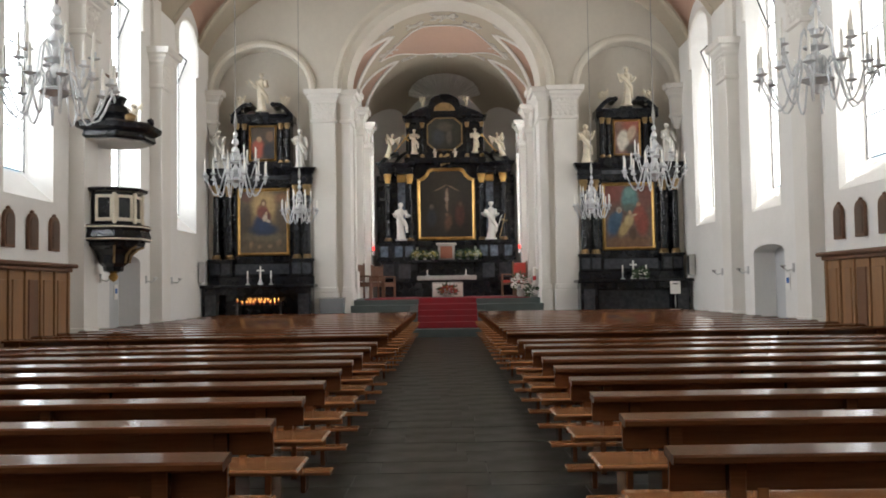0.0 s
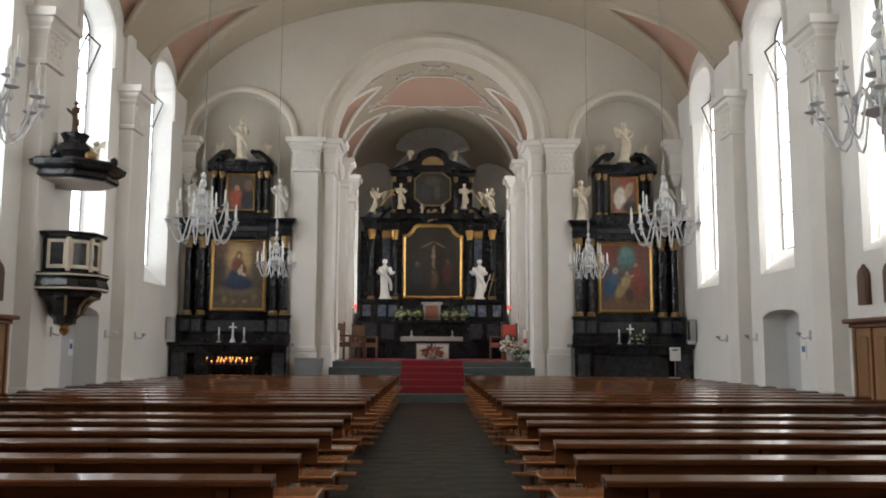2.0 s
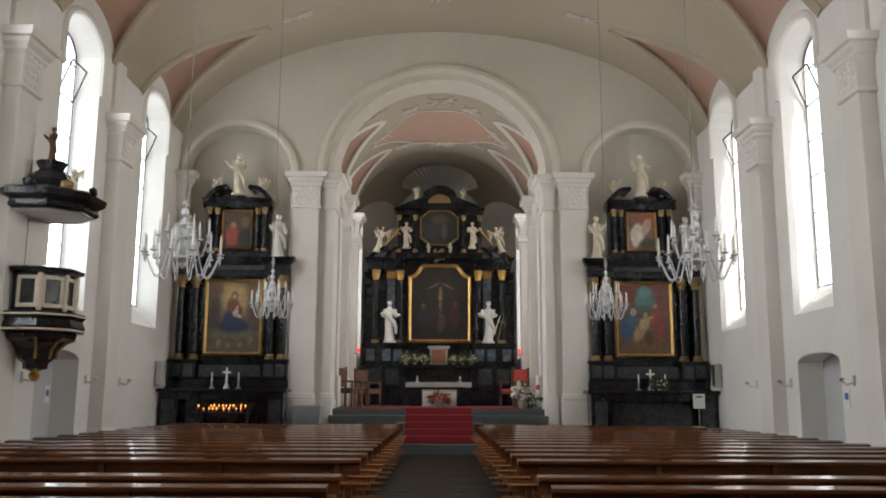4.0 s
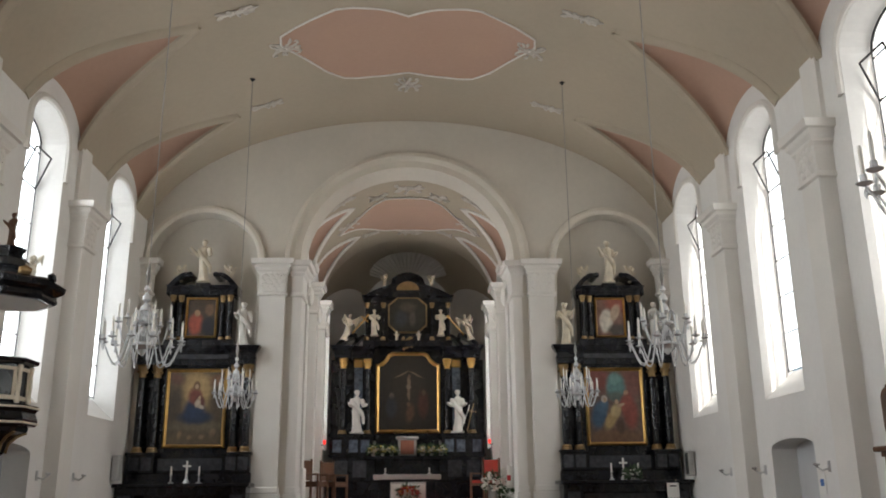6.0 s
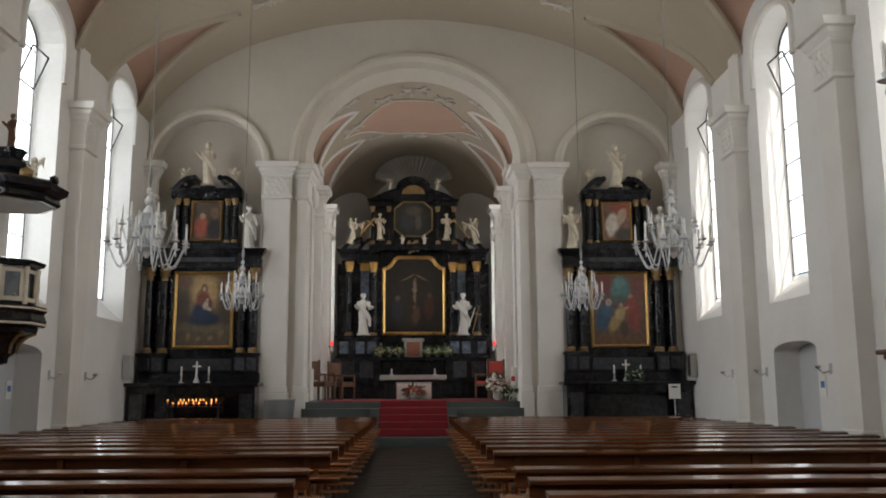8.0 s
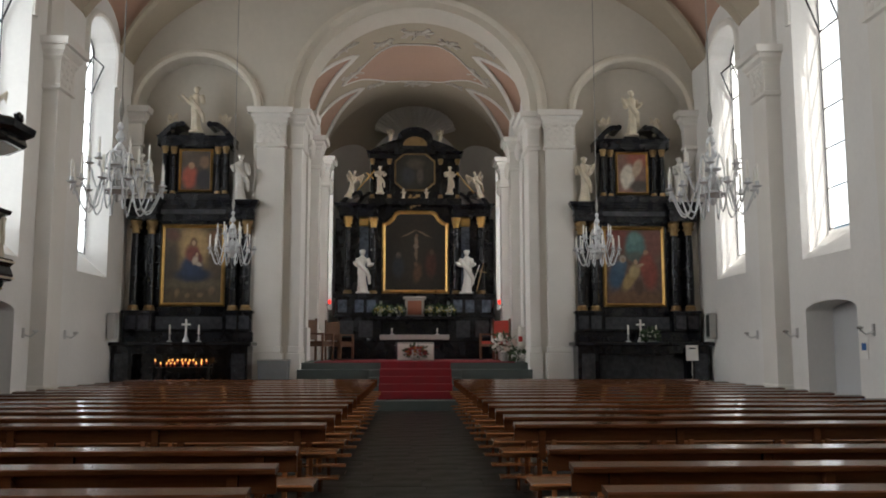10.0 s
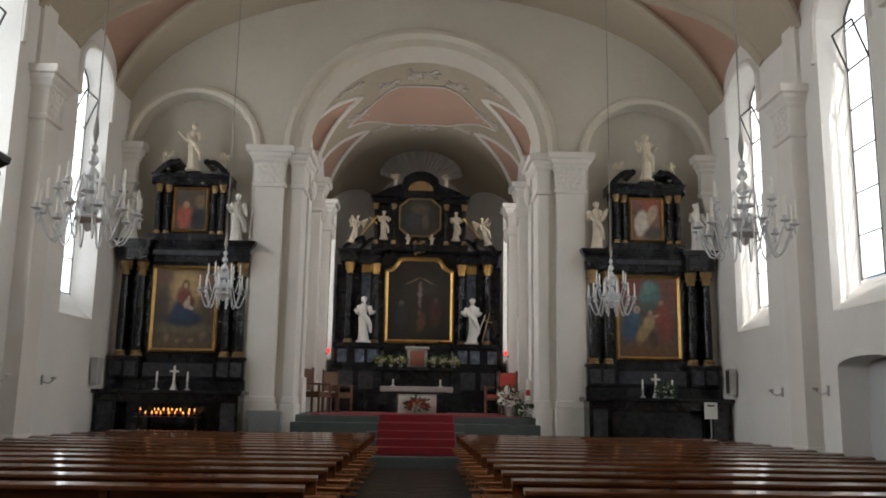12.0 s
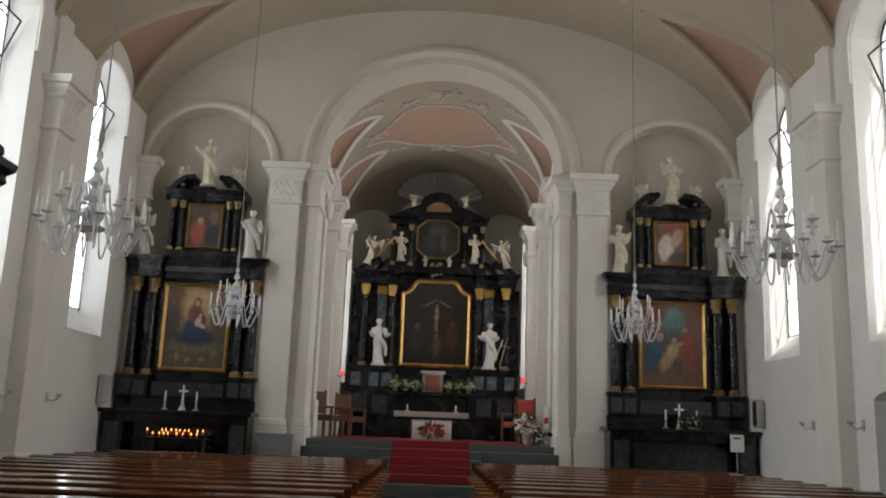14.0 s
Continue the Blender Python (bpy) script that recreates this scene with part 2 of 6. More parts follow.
pane_mesh = None
for sign, tag in ((1, "south"), (-1, "north")):
    for i, y in enumerate(WINDOWS):
        x = sign * (WALL + 0.42)
        bm = bmesh.new()
        for yy in (y - 0.66, y, y + 0.66):
            box(bm, x - 0.01, x + 0.01, yy - 0.009, yy + 0.009, 3.1, 7.62 if yy == y else 7.2)
        for k in range(7):
            z = 3.12 + k * 0.66
            box(bm, x - 0.012, x + 0.012, y - 0.66, y + 0.66, z - 0.003, z + 0.003)
        for a, b in zip(arch(0.66, 7.2, 7.2, 0.42, 10, y), arch(0.66, 7.2, 7.2, 0.42, 10, y)[1:]):
            tube(bm, ((x, a[0], a[1]), (x, b[0], b[1])), 0.02, 5)
        w = part("window_%s_%d" % (tag, i + 1), bm, IRON)
        structure(w, "tall leaded church window with thin dark iron bars", "window")
        # casement tilted inwards near the top
        bm = bmesh.new()
        lean = sign * 0.22
        for a, b in (((x, y + 0.02, 6.42), (x - lean, y + 0.02, 7.0)), ((x, y + 0.64, 6.42), (x - lean, y + 0.64, 7.0)), ((x, y + 0.02, 6.42), (x, y + 0.64, 6.42)), ((x - lean, y + 0.02, 7.0), (x - lean, y + 0.64, 7.0))):
            tube(bm, (a, b), 0.017, 5)
        part("casement", bm, IRON, w, "small iron casement tilted inwards")
        for k in range(6):
            for s in (0, 1):
                m = pose(x, y - 0.64 + s * 0.66, 3.135 + k * 0.66)
                if pane_mesh is None:
                    p = pane_mesh = part("pane", boxes((-0.004, 0.004, 0.0, 0.62, 0.0, 0.63)), WINDOWGLASS, w)
                    p.matrix_basis = m
                else:
                    p = again(pane_mesh, "pane", m, w)
                p.visible_shadow = False
        bm = prism(bmesh.new(), arch(0.645, 7.105, 7.2, 0.41, 12, y), lambda u, v, d: (d, u, v), x - 0.004, x + 0.004)
        part("arched_pane", bm, WINDOWGLASS, w).visible_shadow = False
        tone = (0.99, 0.965, 0.92) if sign > 0 else (0.94, 0.96, 0.96)
        window_light("window_light", (sign * (WALL + 0.475), y, 5.45), (0, y, 5.45), 1.36, 4.66, 82 if sign > 0 else 142, tone)

# rear wall closes the nave
ob = part("wall_west", boxes((-7.4, 7.4, BACK - 0.5, BACK, 0, 10.4)), PLASTER)
structure(ob, "plain white rear wall", "wall")


# ---- nave vault ----
def vault_z(x):
    return CROWN - RISE_V + RISE_V * math.sqrt(max(1 - (x / SPAN) ** 2, 0.001))


TIP = 3.9             # where a vault cell ends, from the axis
LEAN = 0.15           # the cells lean a little towards the chancel


def cell_edges(x, last=1.38):
    """The two groins of a cell, from the middle of its window."""
    k = max(0.0, (x - TIP) / (WALL - TIP))
    return LEAN - (1.05 + LEAN) * k ** 1.2, LEAN + (last - LEAN) * k ** 0.75


def reach(c):
    """How far a cell spreads towards the chancel; the last one stops in the corner."""
    return 1.05 if c == WINDOWS[0] else 1.38


def cell_z(x, k):
    """Height of a cell across its width, k from -1 to 1."""
    rise = 0.78 * ((x - TIP) / (WALL - TIP)) ** 1.15
    return vault_z(x) + rise * math.sqrt(max(0.0, 1 - k * k))


XS = [TIP + (WALL - TIP) * (i / 16) ** 1.3 for i in range(17)]
END = FRONT + 0.02
bm = bmesh.new()
# middle of the barrel
a = [bm.verts.new((TIP * (k / 16 - 1), BACK, vault_z(TIP * (k / 16 - 1)))) for k in range(33)]
b = [bm.verts.new((TIP * (k / 16 - 1), END, vault_z(TIP * (k / 16 - 1)))) for k in range(33)]
for k in range(32):
    bm.faces.new((a[k], a[k + 1], b[k + 1], b[k]))
# haunches between the cells
for s in (-1, 1):
    for i in range(len(WINDOWS) + 1):
        hi = (lambda x, c=WINDOWS[i - 1]: min(END, c + cell_edges(x)[0])) if i > 0 else (lambda x: END)
        lo = (lambda x, c=WINDOWS[i]: min(END, c + cell_edges(x, reach(c))[1])) if i < len(WINDOWS) else (lambda x: BACK)
        for x0, x1 in zip(XS, XS[1:]):
            if max(hi(x0) - lo(x0), hi(x1) - lo(x1)) < 1e-4:
                continue
            bm.faces.new([bm.verts.new(q) for q in ((s * x0, lo(x0), vault_z(x0)), (s * x1, lo(x1), vault_z(x1)), (s * x1, hi(x1), vault_z(x1)), (s * x0, hi(x0), vault_z(x0)))])
bmesh.ops.remove_doubles(bm, verts=bm.verts[:], dist=0.0008)
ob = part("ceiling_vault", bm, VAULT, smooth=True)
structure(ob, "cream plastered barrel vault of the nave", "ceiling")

for sign in (1, -1):
    for c in WINDOWS:
        bm = bmesh.new()
        rows = []
        for x in XS:
            lo, hi = cell_edges(x, reach(c))
            row = []
            for k in range(-10, 11):
                q = math.sin(math.pi / 2 * k / 10)
                y = c + (lo + hi) / 2 + (hi - lo) / 2 * q
                row.append(bm.verts.new((sign * x, min(y, END), cell_z(x, q))))
            rows.append(row)
        for p, q in zip(rows, rows[1:]):
            for k in range(20):
                bm.faces.new((p[k], p[k + 1], q[k + 1], q[k]))
        bmesh.ops.remove_doubles(bm, verts=bm.verts[:], dist=0.0005)
        ob = part("ceiling_cell", bm, SALMON, smooth=True)
        structure(ob, "salmon painted vault cell above a window", "ceiling")
        # white ribs along the two groins
        for edge in (0, 1):
            path = [(sign * x, c + cell_edges(x, reach(c))[edge], vault_z(x)) for x in XS if c + cell_edges(x, reach(c))[edge] < FRONT + 0.01]
            if len(path) < 3:
                continue
            axes = []
            for i, p in enumerate(path):
                d = (Vector(path[min(i + 1, len(path) - 1)]) - Vector(path[max(i - 1, 0)])).normalized()
                down = Vector((-p[0], 0, -(p[2] - 4.0))).normalized()
                axes.append((d.cross(down).normalized(), down))
            bm = bmesh.new()
            sweep(bm, path, axes, [(-0.13, -0.05), (-0.13, 0.012), (-0.07, 0.045), (0.07, 0.045), (0.13, 0.012), (0.13, -0.05)])
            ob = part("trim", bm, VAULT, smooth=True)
            structure(ob, "pale plaster rib edging a vault cell", "rib")
        # moulding round the window head
        bm = bmesh.new()
        head = [(c + 0.80 * math.cos(math.pi * i / 24), 7.22 + 0.55 * math.sin(math.pi * i / 24)) for i in range(25)]
        head = [(c + 0.80, 6.6)] + head + [(c - 0.80, 6.6)]
        axes = [((0, math.cos(min(max(math.pi * (i - 1) / 24, 0), math.pi)), math.sin(min(max(math.pi * (i - 1) / 24, 0), math.pi))), (-sign, 0, 0)) for i in range(27)]
        sweep(bm, [(sign * WALL, y, z) for y, z in head], axes, [(-0.02, -0.01), (-0.02, 0.04), (0.03, 0.07), (0.09, 0.05), (0.12, -0.01)])
        ob = part("trim", bm, STUCCO, smooth=True)
        structure(ob, "rounded plaster moulding round a window head", "moulding")


# ---- pilasters of the nave ----
def stepped(bm, x0, x1, y0, y1, rings, grow=(1, 1, 1, 1)):
    """A moulded block: rings of (height, overhang); grow says on which sides it stands out."""
    a, b, c, d = grow
    last = None
    for z, o in rings:
        ring = [bm.verts.new(q) for q in ((x0 - o * a, y0 - o * c, z), (x1 + o * b, y0 - o * c, z), (x1 + o * b, y1 + o * d, z), (x0 - o * a, y1 + o * d, z))]
        if last:
            for i in range(4):
                bm.faces.new((last[i], last[(i + 1) % 4], ring[(i + 1) % 4], ring[i]))
        else:
            bm.faces.new(ring[::-1])
        last = ring
    bm.faces.new(last)


def capital(bm, x0, x1, y0, y1, z, grow=(1, 1, 1, 1)):
    """Stepped impost above a carved block with a necking."""
    stepped(bm, x0, x1, y0, y1, [(z - 0.86, 0.005), (z - 0.84, 0.05), (z - 0.78, 0.05), (z - 0.76, 0.02), (z - 0.36, 0.03), (z - 0.30, 0.07), (z - 0.26, 0.07), (z - 0.20, 0.12), (z - 0.13, 0.13), (z - 0.12, 0.19), (z, 0.21)], grow)


leaf_mesh = {}


def carved_leaves(parent, x, y, z, step, rows, cols, r, facing):
    """Carved leaves on the block of a capital, each a part of its own."""
    rng = random.Random(int(x * 100 + y * 10))
    for k in range(rows * cols):
        u, v = (k % cols - (cols - 1) / 2 + (0.22 if (k // cols) % 2 else -0.22)) * step, (k // cols) * step * 0.72 + rng.uniform(-0.02, 0.02)
        m = pose(x + (u if facing == "y" else 0), y + (u if facing == "x" else 0), z + v, rng.uniform(-12, 12) if facing == "x" else 0, rng.uniform(-12, 12) if facing == "y" else 0)
        key = (r, facing)
        if key not in leaf_mesh:
            bm = ball(bmesh.new(), (0, 0, 0), r, 1 if facing == "y" else 0.5, 0.5 if facing == "y" else 1, 1.35, 1)
            ball(bm, (0, -0.3 * r if facing == "y" else 0, r), 0.5 * r, 1, 0.7, 0.7, 1)
            leaf_mesh[key] = part("carved_leaf", bm, STUCCO, parent, smooth=True)
            leaf_mesh[key].matrix_basis = m
        else:
            again(leaf_mesh[key], "carved_leaf", m, parent)


for sign, tag in ((1, "south"), (-1, "north")):
    for y in PILASTERS:
        bm = bmesh.new()
        x0, x1 = sorted((sign * WALL, sign * (WALL - 0.26)))
        box(bm, x0, x1, y - 0.28, y + 0.28, 0.6, 6.33)
        xi, xo = (1, 0) if sign > 0 else (0, 1)
        box(bm, x0 - 0.05 * xi, x1 + 0.05 * xo, y - 0.33, y + 0.33, 0, 0.52, 0.01)
        box(bm, x0 - 0.03 * xi, x1 + 0.03 * xo, y - 0.31, y + 0.31, 0.52, 0.62, 0.02)
        capital(bm, x0, x1, y - 0.28, y + 0.28, 6.38, (xi, xo, 1, 1))
        box(bm, *sorted((sign * WALL, sign * (WALL - 0.07))), y - 0.25, y + 0.25, 6.38, 7.55)
        ob = part("pilaster_%s" % tag, bm, STUCCO)
        structure(ob, "white wall pilaster with moulded base and carved capital", "pilaster")
        carved_leaves(ob, sign * (WALL - 0.28), y, 5.68, 0.15, 4, 3, 0.082, "x")


# ---- chancel wall, arch and piers ----
NICHE = 4.85
bm = bmesh.new()
pierced(bm, front, -3.0, 3.0, 0, 10.7, arch(2.55, 0, 6.5, 2.36, 32), arch(2.5, 0, 6.5, 2.31, 32), 0.75)
for s in (-1, 1):
    u0, u1 = sorted((s * 3.0, s * 7.3))
    hole = arch(1.28, 0, 6.45, 1.22, 20, s * NICHE)
    pierced(bm, front, u0, u1, 0, 10.7, hole, hole, 0.47)
    box(bm, s * NICHE - 1.35, s * NICHE + 1.35, FRONT + 0.47, FRONT + 1.2, 0, 8.0)
ob = part("wall_east", bm, ENDWALL)
structure(ob, "cream end wall with the chancel arch and two altar niches", "wall")


def arch_trim(half, spring, rise, centre, sec, foot=None, y=FRONT, label="rounded stucco archivolt", mat=None):
    bm = bmesh.new()
    path, axes = [], []
    n = 40
    for i in range(n + 1):
        a = math.pi * i / n
        path.append((centre + half * math.cos(a), y, spring + rise * math.sin(a)))
        nx, nz = math.cos(a) / half, math.sin(a) / rise
        k = math.hypot(nx, nz)
        axes.append(((nx / k, 0, nz / k), (0, -1, 0)))
    sweep(bm, path, axes, sec)
    ob = part("trim", bm, mat or TRIMCREAM, smooth=True)
    structure(ob, label, "moulding")


arch_trim(2.55, 6.5, 2.36, 0, [(0.0, -0.02), (0.0, 0.05), (0.16, 0.06), (0.18, 0.09), (0.26, 0.15), (0.36, 0.13), (0.40, -0.01)], label="broad stucco archivolt of the chancel arch")
for s in (-1, 1):
    arch_trim(1.28, 6.45, 1.22, s * NICHE, [(0.0, -0.02), (0.0, 0.05), (0.07, 0.10), (0.15, 0.08), (0.19, -0.01)], label="slim round moulding of an altar niche")

for s, tag in ((-1, "north"), (1, "south")):
    bm = bmesh.new()
    x0, x1 = sorted((s * 3.47, s * 2.88))
    box(bm, x0, x1, FRONT - 0.15, FRONT, 1.26, 6.43)
    xa, xb = sorted((s * 2.50, s * 2.72))
    inner = bmesh.new()
    box(inner, xa, xb, FRONT - 0.04, FRONT + 0.74, 1.26, 6.43)
    box(inner, xa - 0.04, xb + 0.04, FRONT - 0.09, FRONT + 0.76, 0, 1.12, 0.01)
    box(inner, xa - 0.02, xb + 0.02, FRONT - 0.065, FRONT + 0.75, 1.12, 1.27, 0.02)
    capital(inner, xa, xb, FRONT - 0.04, FRONT + 0.74, 6.44, (1, 1, 1, 0))
    box(bm, x0 - 0.06, x1 + 0.06, FRONT - 0.22, FRONT, 0, 1.12, 0.01)
    box(bm, x0 - 0.03, x1 + 0.03, FRONT - 0.19, FRONT, 1.12, 1.27, 0.025)
    capital(bm, x0, x1, FRONT - 0.15, FRONT + 0.7, 6.45, (1, 1, 1, 0))
    ob = part("pier_%s" % tag, bm, STUCCO)
    structure(ob, "tall white chancel pier with carved capital", "pier")
    part("inner_shaft", inner, STUCCO, ob)
    carved_leaves(ob, s * 3.175, FRONT - 0.17, 5.75, 0.135, 4, 4, 0.082, "y")
    # corner pilaster beside the niche
    bm = bmesh.new()
    x0, x1 = sorted((s * 6.25, s * 5.99))
    stepped(bm, x0, x1, FRONT - 0.16, FRONT, [(5.3, -0.08), (5.55, 0.0), (5.62, 0.0)], (1, 1, 1, 0))
    capital(bm, x0, x1, FRONT - 0.16, FRONT, 6.45, (1, 1, 1, 0))
    ob = part("pilaster_corner", bm, STUCCO)
    structure(ob, "white corner corbel with moulded capital", "pilaster")

# ---- chancel ----
APSE0, APSE1 = 28.4, 30.4
bm = bmesh.new()
for s in (-1, 1):
    place = lambda u, v, d: (s * (CHANCEL + d), u, v)
    edges = [FRONT + 0.75, 24.6, APSE0]
    for i, y in enumerate((23.2, 25.9)):
        pierced(bm, place, edges[i], edges[i + 1], 0, 9.6, arch(0.42, 2.6, 6.9, 0.45, 10, y), arch(0.34, 2.9, 6.8, 0.36, 10, y), 0.6)
    # slanted walls of the apse
    dx, dy = -s * 1.35, APSE1 - APSE0
    ln = math.hypot(dx, dy)
    tx, ty = dx / ln, dy / ln
    nx, ny = (ty * s, -tx * s)
    slant = lambda u, v, d: (s * CHANCEL + tx * u + nx * d, APSE0 + ty * u + ny * d, v)
    pierced(bm, slant, 0, ln, 0, 9.6, arch(0.13, 2.4, 6.9, 0.16, 10, 0.4), arch(0.09, 2.7, 6.8, 0.12, 10, 0.4), 0.5)
    box(bm, *sorted((s * 2.52, s * 3.6)), FRONT + 0.74, FRONT + 0.76, 0, 9.6)
    panes = [(arch(0.10, 2.65, 6.8, 0.13, 10, 0.4), slant, 0.44)] + [(arch(0.36, 2.85, 6.8, 0.38, 10, y), place, 0.52) for y in (23.2, 25.9)]
    for k, (outline, where, d) in enumerate(panes):
        w = part("window_chancel_%d" % (k + (1 if s < 0 else 4)), prism(bmesh.new(), outline, where, d, d + 0.008), WINDOWGLASS)
        structure(w, "slim round-headed chancel window of clear glass", "window")
        w.visible_shadow = False
    window_light("window_light", slant(0.4, 4.8, 0.52), slant(0.4, 4.8, -1), 0.3, 4.6, 45, (1, 0.98, 0.95))
    for y in (23.2, 25.9):
        window_light("window_light", (s * (CHANCEL + 0.62), y, 4.8), (0, y, 4.8), 2.0, 4.6, 230, (1, 0.98, 0.95))
box(bm, -1.6, 1.6, APSE1, APSE1 + 0.3, 0, 9.6)
ob = part("wall_chancel", bm, PLASTER)
structure(ob, "white chancel and apse walls with slim windows", "wall")

for s in (-1, 1):
    for y in (22.2, 24.5, 26.9):
        bm = bmesh.new()
        x0, x1 = sorted((s * CHANCEL, s * 2.5))
        box(bm, x0, x1, y - 0.24, y + 0.24, DAIS, 6.5)
        xi, xo = (1, 0) if s > 0 else (0, 1)
        capital(bm, x0, x1, y - 0.24, y + 0.24, 6.72, (xi, xo, 1, 1))
        ball(bm, (s * 2.46, y, 5.9), 0.16, 0.6, 1.3, 1.6, 2)
        box(bm, x0 - 0.05 * xi, x1 + 0.05 * xo, y - 0.29, y + 0.29, DAIS, 1.7, 0.015)
        ob = part("pilaster_chancel", bm, STUCCO)
        structure(ob, "white chancel pilaster with carved capital", "pilaster")

for s, tag in ((-1, 3), (1, 4)):
    # narrow side doors between the pier and the first pilaster
    d = part("door_%d" % tag, boxes((*sorted((s * 2.80, s * 2.845)), FRONT + 0.80, FRONT + 1.06, DAIS, 2.16, 0.008)), DOORGREY)
    structure(d, "narrow grey chancel door under a moulded stone hood", "door")
    bm = bmesh.new()
    stepped(bm, *sorted((s * 2.56, s * 2.84)), FRONT + 0.78, FRONT + 1.09, [(2.24, -0.06), (2.30, -0.02), (2.33, 0.02), (2.40, 0.03)], (1, 1, 1, 1))
    part("hood", bm, STONEGREY, d, "moulded pale stone hood")
    if s < 0:
        part("board", boxes((-2.82, -2.79, FRONT + 0.80, FRONT + 1.08, 2.46, 3.0, 0.006)), DOORGREY, d, "framed grey board above the hood")

# chancel vault: a flat-pointed barrel with cells, closed by a half dome
CR = 2.45
CB = [23.95, 26.75]
CELL = 1.3


def cvault(x):
    return 6.75 + CR * math.sqrt(max(0.0, 1 - (x / CHANCEL) ** 2))


def ccell(x, u, w=CELL):
    return 6.75 + (8.18 - 6.75 + (CHANCEL - x) * 0.48) * math.sqrt(max(0, 1 - (u / w) ** 2))


def cgroin(u, w=CELL):
    if abs(u) >= w:
        return CHANCEL
    lo, hi = 0.2, CHANCEL
    for _ in range(40):
        mid = (lo + hi) / 2
        if cvault(mid) > ccell(mid, u):
            lo = mid
        else:
            hi = mid
    return lo


cys = sorted({FRONT + 0.7, APSE0} | {c + CELL * math.sin(math.pi / 2 * (i / 10 - 1)) for c in CB for i in range(21)})
bm = bmesh.new()
cols = []
for y in cys:
    g = cgroin(min((y - c for c in CB), key=abs))
    cols.append([bm.verts.new((g * math.sin(math.pi / 2 * k / 16), y, cvault(g * math.sin(math.pi / 2 * k / 16)))) for k in range(-16, 17)])
for p, q in zip(cols, cols[1:]):
    for k in range(32):
        bm.faces.new((p[k], p[k + 1], q[k + 1], q[k]))
# half dome over the apse
rings = []
for i in range(13):
    e = i / 12
    y = APSE0 + (APSE1 - APSE0 + 0.1) * math.sin(math.pi / 2 * e)
    k = math.cos(math.pi / 2 * e * 0.86)
    rings.append([bm.verts.new((CHANCEL * (1 - 0.5 * e) * math.sin(math.pi / 2 * j / 16) * 1.0, y, 6.75 + CR * (0.55 + 0.45 * k) * math.cos(math.pi / 2 * j / 16))) for j in range(-16, 17)])
for p, q in zip(rings, rings[1:]):
    for k in range(32):
        bm.faces.new((p[k], p[k + 1], q[k + 1], q[k]))
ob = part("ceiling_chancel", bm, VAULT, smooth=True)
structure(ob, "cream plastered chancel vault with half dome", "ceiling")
for s in (-1, 1):
    for c in CB:
        bm = bmesh.new()
        rows = []
        for i in range(21):
            u = CELL * math.sin(math.pi / 2 * (i / 10 - 1))
            g = cgroin(u)
            rows.append([bm.verts.new((s * (g + (CHANCEL - g) * k / 6), c + u, ccell(g + (CHANCEL - g) * k / 6, u))) for k in range(7)])
        for p, q in zip(rows, rows[1:]):
            for k in range(6):
                bm.faces.new((p[k], p[k + 1], q[k + 1], q[k]))
        bmesh.ops.remove_doubles(bm, verts=bm.verts, dist=0.0005)
        ob = part("ceiling_cell", bm, SALMON, smooth=True)
        structure(ob, "salmon painted vault cell in the chancel", "ceiling")
        bm = bmesh.new()
        path, axes = [], []
        for i in range(25):
            u = (CELL - 0.005) * math.sin(math.pi / 2 * (i / 12 - 1))
            g = cgroin(u)
            path.append((s * g, c + u, cvault(g)))
        for i, p in enumerate(path):
            d = (Vector(path[min(i + 1, 24)]) - Vector(path[max(i - 1, 0)])).normalized()
            down = Vector((-p[0], 0, -(p[2] - 5.0))).normalized()
            axes.append((d.cross(down).normalized(), down))
        sweep(bm, path, axes, [(-0.10, -0.02), (-0.10, 0.02), (0, 0.05), (0.10, 0.02), (0.10, -0.02)])
        ob = part("trim", bm, STUCCO, smooth=True)
        structure(ob, "white stucco rib edging a chancel vault cell", "rib")

# ---- floors ----
ob = part("floor", boxes((-6.6, 6.6, BACK, FRONT + 0.9, -0.3, -0.03)), JOINT)
structure(ob, "dark stone church floor", "floor")
bm = boxes((-2.9, 2.9, 21.0, 30.8, -0.02, DAIS - 0.02, 0.01), (-2.52, 2.52, 20.72, 21.0, -0.02, DAIS - 0.16, 0.01))
dais = part("dais", bm, STEPSTONE)
structure(dais, "grey-green stone chancel platform with steps", "platform")
ob = part("carpet_chancel", boxes((-2.2, 2.2, 21.12, 25.6, DAIS - 0.02, DAIS, 0.004)), CARPET)
structure(ob, "red carpet covering the chancel platform", "carpet")
RISE = (DAIS - 0.2) / 5
bm = boxes((-0.98, 0.98, 19.3, 21.0, -0.02, 0.19, 0.012), *[(-0.98, 0.98, 19.8 + 0.24 * i, 21.0, -0.02, 0.2 + RISE * (i + 1) - 0.02, 0.012) for i in range(4)])
ob = part("stairs", bm, STEPSTONE)
structure(ob, "stone steps up to the chancel", "stairs")
bm = boxes(*[(-0.75, 0.77, 19.79 + 0.24 * i, 20.06 + 0.24 * i, 0.19 + RISE * i, 0.2 + RISE * (i + 1), 0.012) for i in range(4)])
box(bm, -0.75, 0.77, 20.99, 21.4, DAIS - RISE - 0.01, DAIS + 0.012, 0.012)
box(bm, -0.75, 0.77, 20.72, 20.99, DAIS - RISE - 0.03, DAIS - RISE + 0.01, 0.01)
ob = part("stair_carpet", bm, CARPET)
structure(ob, "bright red carpet runner on the chancel steps", "carpet")

